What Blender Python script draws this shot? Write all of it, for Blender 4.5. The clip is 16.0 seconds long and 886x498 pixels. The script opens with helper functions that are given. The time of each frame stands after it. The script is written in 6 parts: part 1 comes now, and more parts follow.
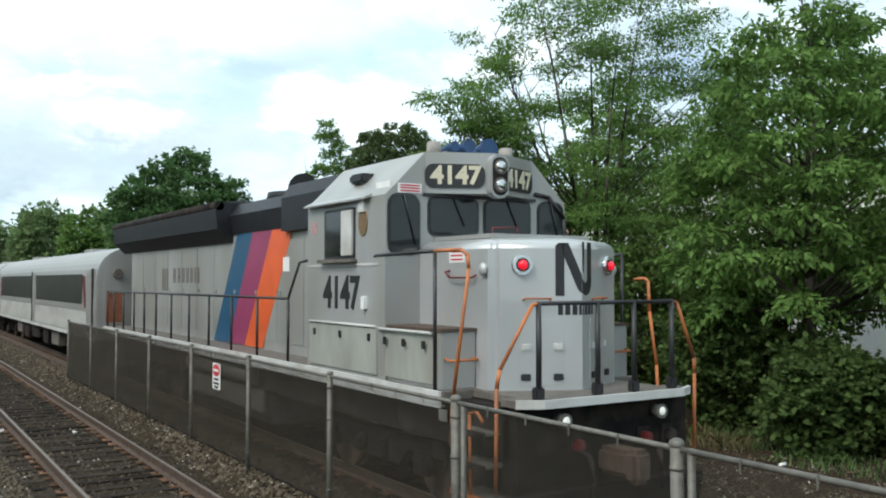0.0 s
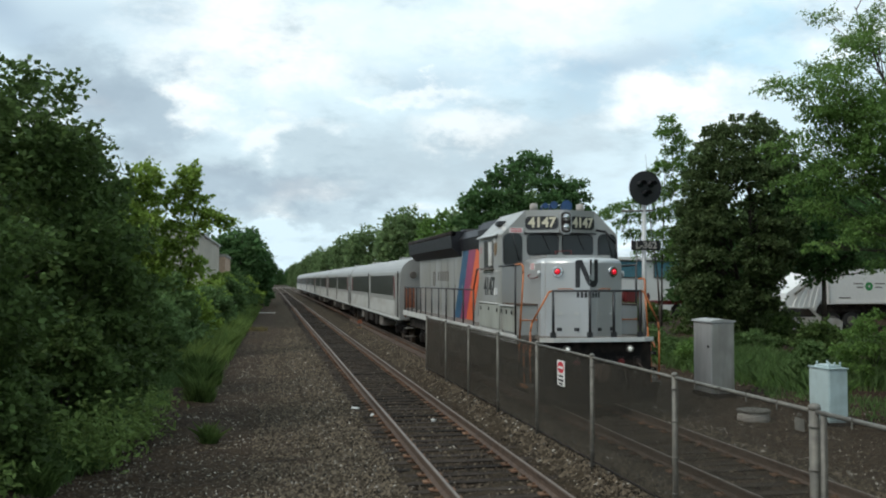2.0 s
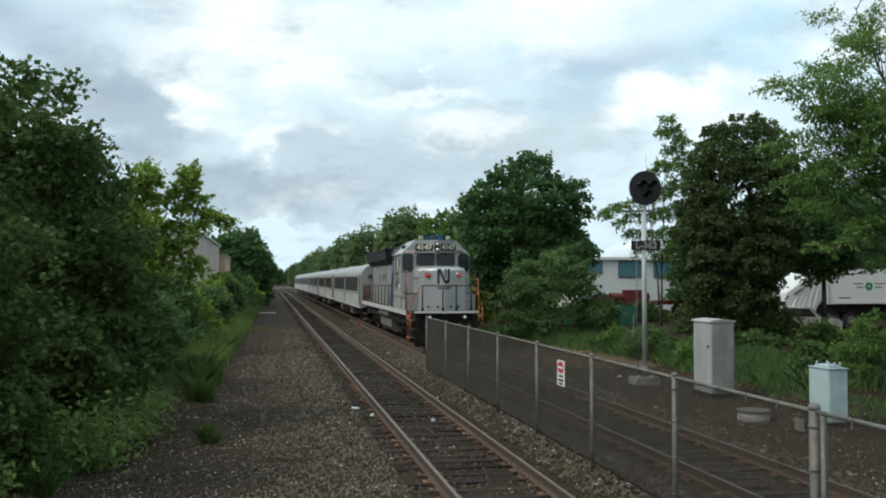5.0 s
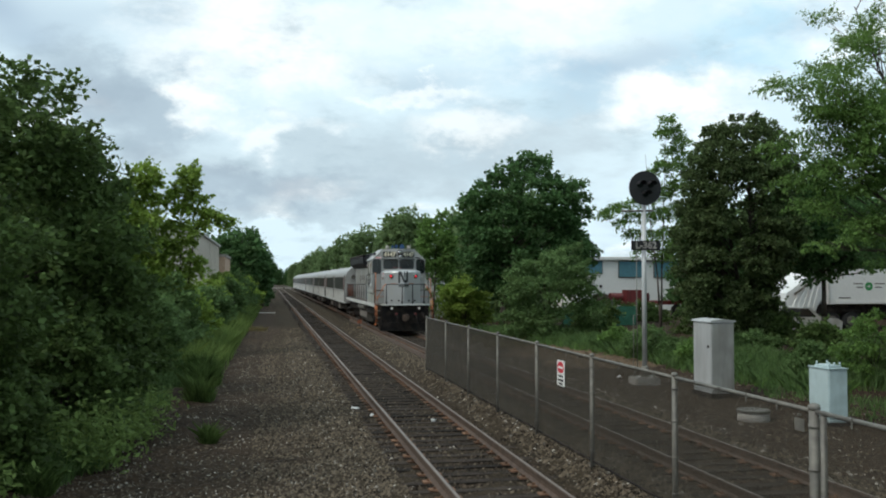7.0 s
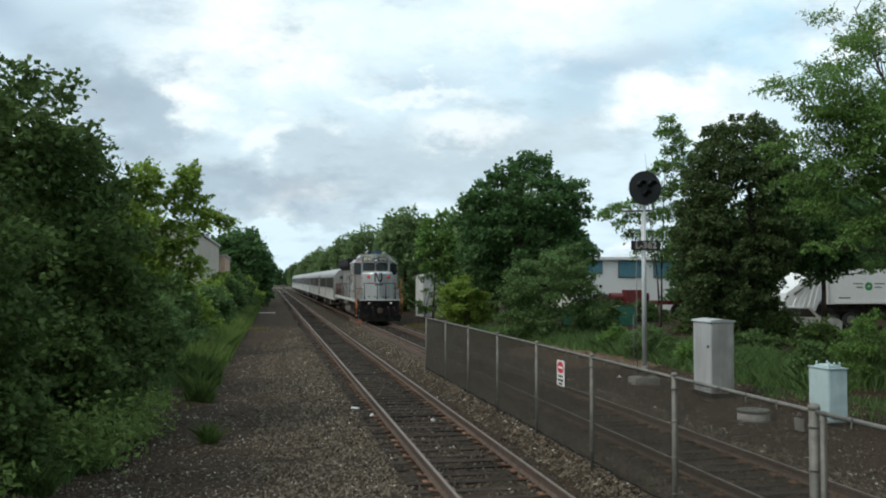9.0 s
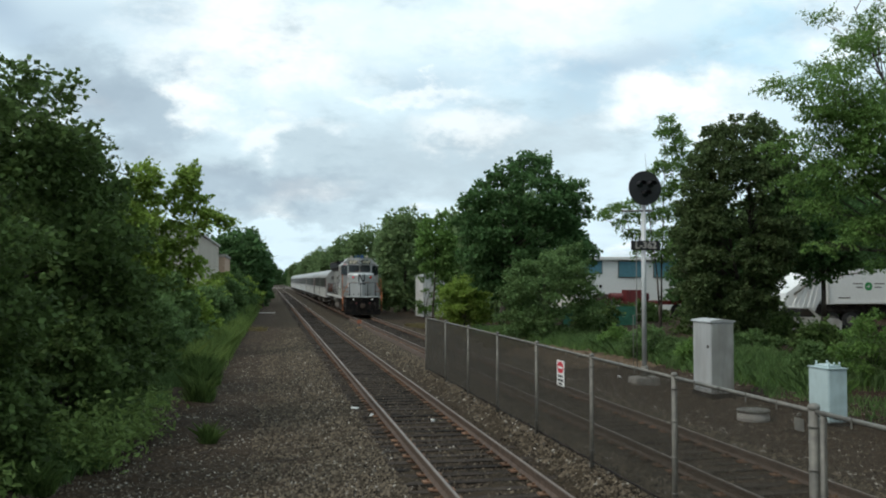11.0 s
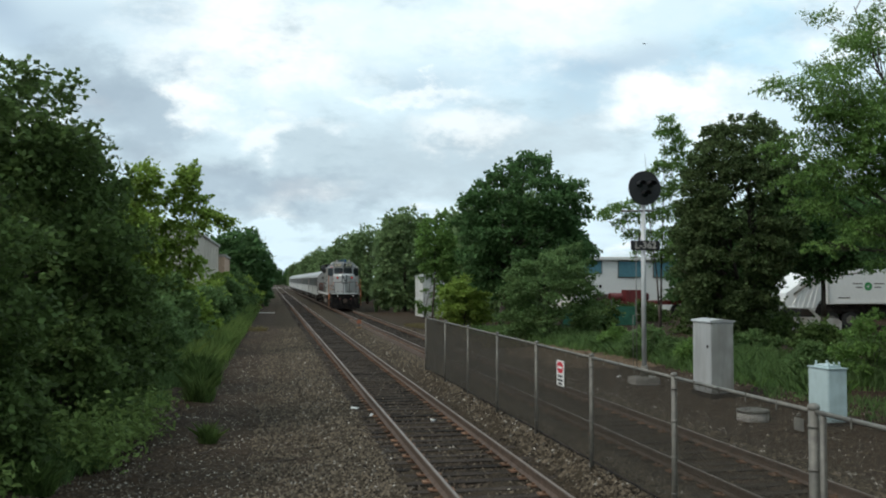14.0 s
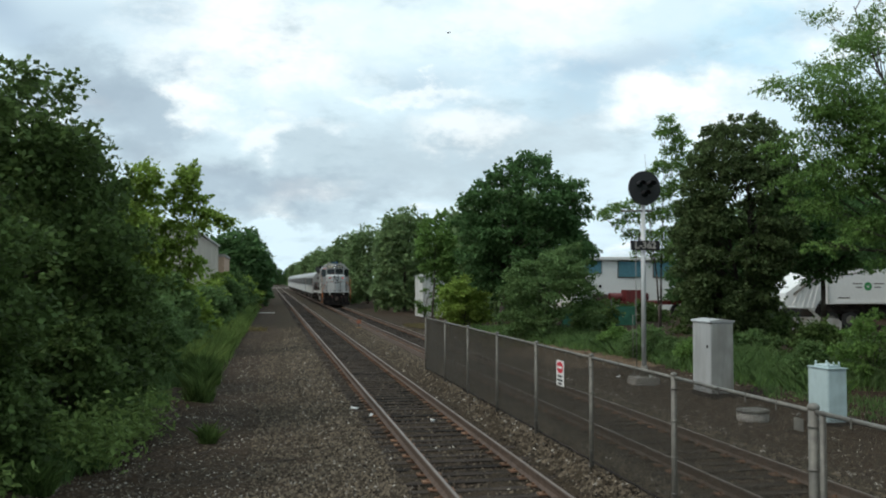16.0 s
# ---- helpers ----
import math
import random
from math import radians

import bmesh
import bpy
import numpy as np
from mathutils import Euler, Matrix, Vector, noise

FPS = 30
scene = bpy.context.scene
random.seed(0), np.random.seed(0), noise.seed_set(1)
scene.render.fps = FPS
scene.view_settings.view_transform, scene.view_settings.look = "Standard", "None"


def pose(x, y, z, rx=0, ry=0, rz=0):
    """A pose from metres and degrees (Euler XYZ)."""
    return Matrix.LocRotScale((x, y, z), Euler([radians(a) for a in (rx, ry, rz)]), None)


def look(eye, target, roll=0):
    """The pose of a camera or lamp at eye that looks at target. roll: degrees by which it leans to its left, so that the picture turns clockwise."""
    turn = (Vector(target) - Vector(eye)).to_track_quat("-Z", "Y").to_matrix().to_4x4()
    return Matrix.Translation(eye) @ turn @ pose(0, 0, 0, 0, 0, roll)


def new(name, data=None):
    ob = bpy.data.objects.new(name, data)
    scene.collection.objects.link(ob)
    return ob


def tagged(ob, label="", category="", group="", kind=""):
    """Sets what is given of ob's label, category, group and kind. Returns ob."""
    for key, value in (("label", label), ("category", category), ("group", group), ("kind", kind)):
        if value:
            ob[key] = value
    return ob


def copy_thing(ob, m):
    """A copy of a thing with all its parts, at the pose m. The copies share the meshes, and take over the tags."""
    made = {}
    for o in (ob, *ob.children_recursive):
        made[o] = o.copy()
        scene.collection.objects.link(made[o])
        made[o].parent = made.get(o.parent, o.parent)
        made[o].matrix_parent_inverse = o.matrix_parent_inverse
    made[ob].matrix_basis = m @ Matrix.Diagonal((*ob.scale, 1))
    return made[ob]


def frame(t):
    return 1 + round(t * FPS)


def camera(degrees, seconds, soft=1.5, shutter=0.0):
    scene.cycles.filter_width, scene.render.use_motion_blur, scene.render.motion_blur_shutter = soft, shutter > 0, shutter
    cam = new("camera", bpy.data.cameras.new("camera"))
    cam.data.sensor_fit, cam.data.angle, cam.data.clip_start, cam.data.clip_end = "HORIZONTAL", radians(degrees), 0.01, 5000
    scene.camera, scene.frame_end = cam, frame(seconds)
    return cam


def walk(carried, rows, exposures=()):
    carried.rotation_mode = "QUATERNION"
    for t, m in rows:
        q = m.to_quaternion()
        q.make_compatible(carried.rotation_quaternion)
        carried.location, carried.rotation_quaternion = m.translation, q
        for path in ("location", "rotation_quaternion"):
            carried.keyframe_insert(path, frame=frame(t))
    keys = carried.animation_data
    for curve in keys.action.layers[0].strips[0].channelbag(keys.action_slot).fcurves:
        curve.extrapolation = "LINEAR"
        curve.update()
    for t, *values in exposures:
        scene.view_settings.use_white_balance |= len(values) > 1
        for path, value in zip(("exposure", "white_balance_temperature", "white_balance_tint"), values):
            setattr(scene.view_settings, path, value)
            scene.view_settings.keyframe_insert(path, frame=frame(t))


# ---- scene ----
# ---- camera: it pans left along the line for two seconds, then stands ----
EYE = (0.0, 0.0, 2.913)
cam = camera(52.2, 16.0, soft=2.0)
PAN = [(0.0, -32.26), (0.1, -31.5), (0.2, -30.7), (0.3, -29.8), (0.4, -28.66), (0.5, -27.37), (0.6, -25.9), (0.7, -24.35), (0.8, -22.75),
       (0.9, -21.2), (1.0, -19.75), (1.2, -17.6), (1.5, -14.9), (1.7, -13.35), (1.9, -11.6), (2.0, -10.85), (2.15, -10.85), (16.0, -10.9)]
walk(cam, [(t, pose(*EYE, 92.0 if t < 1.4 else 91.94, 0.0, a)) for t, a in PAN],
     exposures=[(0.0, 0.38), (0.5, 0.32), (1.0, 0.10), (1.5, 0.0), (2.0, 0.0), (16.0, 0.0)])

# ---- sky and sun ----
SUN_ELEV, SUN_ROT = radians(46.9), radians(-105.5)
world = bpy.data.worlds.new("cloudy_sky")
scene.world = world
world.use_nodes = True


# cloud masses: across and up per unit forward, half width, half height, tone, share
SKY_MASSES = ((-0.144, 0.183, 0.085, 0.066, 0, 0.62), (-0.205, 0.217, 0.080, 0.046, 0, 0.5), (0.151, 0.159, 0.19, 0.034, 1, 0.35), (0.090, 0.122, 0.18, 0.036, 1, 0.6),
              (-0.017, 0.097, 0.17, 0.026, 0, 0.6), (0.01, 0.074, 0.14, 0.012, 1, 0.5), (-0.015, 0.265, 0.13, 0.052, 2, 0.8), (-0.074, 0.193, 0.046, 0.028, 2, 0.8),
              (0.001, 0.157, 0.060, 0.020, 2, 0.6), (0.235, 0.168, 0.08, 0.026, 2, 0.6), (0.157, 0.216, 0.075, 0.014, 2, 0.6), (0.478, 0.209, 0.092, 0.040, 2, 0.9),
              (0.236, 0.294, 0.15, 0.044, 2, 0.5), (0.581, 0.285, 0.12, 0.05, 3, 0.55), (0.337, 0.232, 0.11, 0.034, 3, 0.22))


def sky_nodes():
    nt = world.node_tree
    nt.nodes.clear()
    N = nt.nodes.new
    out, bg = N("ShaderNodeOutputWorld"), N("ShaderNodeBackground")
    sky = N("ShaderNodeTexSky")
    sky.sky_type, sky.sun_disc, sky.sun_elevation, sky.sun_rotation = "NISHITA", False, SUN_ELEV, SUN_ROT
    tc, sep, add = N("ShaderNodeTexCoord"), N("ShaderNodeSeparateXYZ"), N("ShaderNodeMath")
    add.operation, add.inputs[1].default_value = "ADD", 0.30
    nt.links.new(tc.outputs["Generated"], sep.inputs[0])
    ab = N("ShaderNodeMath")
    ab.operation = "ABSOLUTE"
    nt.links.new(sep.outputs["Z"], ab.inputs[0])
    nt.links.new(ab.outputs[0], add.inputs[0])
    div = N("ShaderNodeVectorMath")
    div.operation = "DIVIDE"
    comb = N("ShaderNodeCombineXYZ")
    for k in ("X", "Y", "Z"):
        nt.links.new(add.outputs[0], comb.inputs[k])
    nt.links.new(tc.outputs["Generated"], div.inputs[0])
    nt.links.new(comb.outputs[0], div.inputs[1])

    def clouds(scale, detail, rough, off, lo, hi, stretch=(1, 1, 1)):
        mp, nz, rp = N("ShaderNodeMapping"), N("ShaderNodeTexNoise"), N("ShaderNodeMapRange")
        mp.inputs["Location"].default_value = off
        mp.inputs["Scale"].default_value = stretch
        nz.inputs["Scale"].default_value, nz.inputs["Detail"].default_value, nz.inputs["Roughness"].default_value = scale, detail, rough
        rp.interpolation_type = "SMOOTHSTEP"
        rp.inputs["From Min"].default_value, rp.inputs["From Max"].default_value = lo, hi
        nt.links.new(div.outputs[0], mp.inputs[0])
        nt.links.new(mp.outputs[0], nz.inputs[0])
        nt.links.new(nz.outputs["Fac"], rp.inputs[0])
        return rp.outputs[0]

    def mix(fac, a, b):
        m = N("ShaderNodeMix")
        m.data_type = "RGBA"
        nt.links.new(fac, m.inputs[0])
        for i, v in ((6, a), (7, b)):
            if isinstance(v, tuple):
                m.inputs[i].default_value = (*v, 1)
            else:
                nt.links.new(v, m.inputs[i])
        return m.outputs[2]

    gain = N("ShaderNodeVectorMath")
    gain.operation, gain.inputs[3].default_value = "SCALE", 0.10
    nt.links.new(sky.outputs[0], gain.inputs[0])
    # thin veil over blue, grey undersides, bright billows
    veil = mix(clouds(1.1, 3, 0.5, (3.1, 0.7, 0), 0.22, 0.46), gain.outputs[0], (0.69, 0.86, 0.94))
    grey = mix(clouds(1.9, 7, 0.56, (7.9, 3.4, 0), 0.50, 0.72), veil, (0.53, 0.65, 0.72))
    full = mix(clouds(2.8, 7, 0.55, (1.7, 5.9, 0), 0.54, 0.72), grey, (0.96, 1.03, 1.04))
    # single cloud masses over the line, their edges broken by noise
    flat = N("ShaderNodeVectorMath")
    flat.operation = "DIVIDE"
    ay = N("ShaderNodeMath")
    ay.operation = "ABSOLUTE"
    nt.links.new(sep.outputs["Y"], ay.inputs[0])
    by = N("ShaderNodeCombineXYZ")
    for k in ("X", "Y", "Z"):
        nt.links.new(ay.outputs[0], by.inputs[k])
    nt.links.new(tc.outputs["Generated"], flat.inputs[0])
    nt.links.new(by.outputs[0], flat.inputs[1])
    tear, torn, edge = N("ShaderNodeTexNoise"), N("ShaderNodeVectorMath"), N("ShaderNodeVectorMath")
    tear.inputs["Scale"].default_value, tear.inputs["Detail"].default_value, tear.inputs["Roughness"].default_value = 9.0, 9, 0.62
    stretch = N("ShaderNodeMapping")
    stretch.inputs["Scale"].default_value = (1, 1, 1.7)
    nt.links.new(flat.outputs[0], stretch.inputs[0])
    nt.links.new(stretch.outputs[0], tear.inputs[0])
    torn.operation = "MULTIPLY_ADD"
    torn.inputs[1].default_value, torn.inputs[2].default_value = (0.26, 0, 0.17), (-0.13, 0, -0.085)
    nt.links.new(tear.outputs["Color"], torn.inputs[0])
    edge.operation = "ADD"
    nt.links.new(flat.outputs[0], edge.inputs[0])
    nt.links.new(torn.outputs[0], edge.inputs[1])
    dusk, pale, white, blue = (0.275, 0.36, 0.45), (0.44, 0.55, 0.62), (1.02, 1.08, 1.08), (0.46, 0.76, 0.94)
    for x, z, w, h, c, much in SKY_MASSES:
        off, size, far, fall = N("ShaderNodeVectorMath"), N("ShaderNodeVectorMath"), N("ShaderNodeVectorMath"), N("ShaderNodeMapRange")
        off.operation, off.inputs[1].default_value = "SUBTRACT", (x, 0, z)
        size.operation, size.inputs[1].default_value = "MULTIPLY", (1 / w, 0, 1 / h)
        far.operation, fall.interpolation_type = "LENGTH", "SMOOTHSTEP"
        for i, v in zip(("From Min", "From Max", "To Min", "To Max"), (0.25, 1.35, much, 0.0)):
            fall.inputs[i].default_value = v
        nt.links.new(edge.outputs[0], off.inputs[0])
        nt.links.new(off.outputs[0], size.inputs[0])
        nt.links.new(size.outputs[0], far.inputs[0])
        nt.links.new(far.outputs["Value"], fall.inputs[0])
        full = mix(fall.outputs[0], full, (dusk, pale, white, blue)[c])
    # finer billows through all of it
    full = mix(clouds(6.5, 9, 0.6, (2.3, 8.1, 0), 0.50, 0.95, (1, 1, 1.5)), full, (0.36, 0.48, 0.55))
    nt.links.new(full, bg.inputs[0])
    bg.inputs[1].default_value = 1.10
    nt.links.new(bg.outputs[0], out.inputs[0])


sky_nodes()
sun = new("sun", bpy.data.lights.new("sun", "SUN"))
sun.data.energy, sun.data.angle, sun.data.color = 1.9, radians(26), (1.0, 0.94, 0.85)
sun.matrix_basis = look((-6.5, -1.8, 7.2), (0, 0, 0))
# ---- materials ----
def material(name, colour, rough=0.6, metal=0.0, vary=0.25, scale=6.0, bump=0.0, bump_scale=40.0, second=None, second_at=0.55, second_scale=2.0, per_piece=0.0, island=0.0, coords="Object", stretch=(1, 1, 1), spec=0.5, soft2=0.1):
    m = bpy.data.materials.new(name)
    m.use_nodes = True
    nt = m.node_tree
    N, L = nt.nodes.new, nt.links.new
    b = nt.nodes["Principled BSDF"]
    b.inputs["Roughness"].default_value, b.inputs["Metallic"].default_value = rough, metal
    b.inputs["Specular IOR Level"].default_value = spec
    tc, mp = N("ShaderNodeTexCoord"), N("ShaderNodeMapping")
    mp.inputs["Scale"].default_value = stretch
    L(tc.outputs[coords], mp.inputs[0])

    def noise_at(s, detail=4):
        n = N("ShaderNodeTexNoise")
        n.inputs["Scale"].default_value, n.inputs["Detail"].default_value = s, detail
        L(mp.outputs[0], n.inputs[0])
        return n.outputs["Fac"]

    def ranged(v, lo, hi, a, c):
        r = N("ShaderNodeMapRange")
        for i, w in zip(("From Min", "From Max", "To Min", "To Max"), (lo, hi, a, c)):
            r.inputs[i].default_value = w
        L(v, r.inputs[0])
        return r.outputs[0]

    col = N("ShaderNodeMix")
    col.data_type = "RGBA"
    col.inputs[6].default_value = (*colour, 1)
    col.inputs[7].default_value = (*(second or colour), 1)
    if second:
        L(ranged(noise_at(second_scale, 5), second_at - soft2, second_at + soft2, 0, 1), col.inputs[0])
    else:
        col.inputs[0].default_value = 0
    hsv = N("ShaderNodeHueSaturation")
    L(col.outputs[2], hsv.inputs["Color"])
    value = ranged(noise_at(scale), 0.25, 0.75, 1 - vary, 1 + vary)
    for out, amount in ((("ShaderNodeObjectInfo", "Random"), per_piece), (("ShaderNodeNewGeometry", "Random Per Island"), island)):
        if amount:
            mu = N("ShaderNodeMath")
            mu.operation = "MULTIPLY"
            L(ranged(N(out[0]).outputs[out[1]], 0, 1, 1 - amount, 1 + amount), mu.inputs[0])
            L(value, mu.inputs[1])
            value = mu.outputs[0]
    L(value, hsv.inputs["Value"])
    L(hsv.outputs[0], b.inputs["Base Color"])
    if bump:
        bp = N("ShaderNodeBump")
        bp.inputs["Strength"].default_value, bp.inputs["Distance"].default_value = bump, 0.03
        L(noise_at(bump_scale, 6), bp.inputs["Height"])
        L(bp.outputs[0], b.inputs["Normal"])
    return m


def glowing(name, colour, strength):
    m = bpy.data.materials.new(name)
    m.use_nodes = True
    b = m.node_tree.nodes["Principled BSDF"]
    b.inputs["Base Color"].default_value = (*colour, 1)
    b.inputs["Emission Color"].default_value = (*colour, 1)
    b.inputs["Emission Strength"].default_value = strength
    b.inputs["Roughness"].default_value = 0.2
    return m


def leafy(name, colour, second, vary=0.35):
    """Leaves: diffuse with light passing through, each leaf its own tone."""
    m = bpy.data.materials.new(name)
    m.use_nodes = True
    nt = m.node_tree
    N, L = nt.nodes.new, nt.links.new
    b = nt.nodes["Principled BSDF"]
    b.inputs["Roughness"].default_value, b.inputs["Specular IOR Level"].default_value = 0.65, 0.15
    geo, tc, nz = N("ShaderNodeNewGeometry"), N("ShaderNodeTexCoord"), N("ShaderNodeTexNoise")
    nz.inputs["Scale"].default_value, nz.inputs["Detail"].default_value = 0.7, 3
    L(tc.outputs["Object"], nz.inputs[0])
    mixn = N("ShaderNodeMix")
    mixn.data_type = "RGBA"
    mixn.inputs[6].default_value, mixn.inputs[7].default_value = (*colour, 1), (*second, 1)
    L(nz.outputs["Fac"], mixn.inputs[0])
    hsv, r = N("ShaderNodeHueSaturation"), N("ShaderNodeMapRange")
    r.inputs["To Min"].default_value, r.inputs["To Max"].default_value = 1 - vary, 1 + vary
    L(geo.outputs["Random Per Island"], r.inputs[0])
    L(r.outputs[0], hsv.inputs["Value"])
    L(mixn.outputs[2], hsv.inputs["Color"])
    L(hsv.outputs[0], b.inputs["Base Color"])
    tr, ms = N("ShaderNodeBsdfTranslucent"), N("ShaderNodeMixShader")
    L(hsv.outputs[0], tr.inputs[0])
    ms.inputs[0].default_value = 0.45
    L(b.outputs[0], ms.inputs[1])
    L(tr.outputs[0], ms.inputs[2])
    L(ms.outputs[0], nt.nodes["Material Output"].inputs[0])
    return m


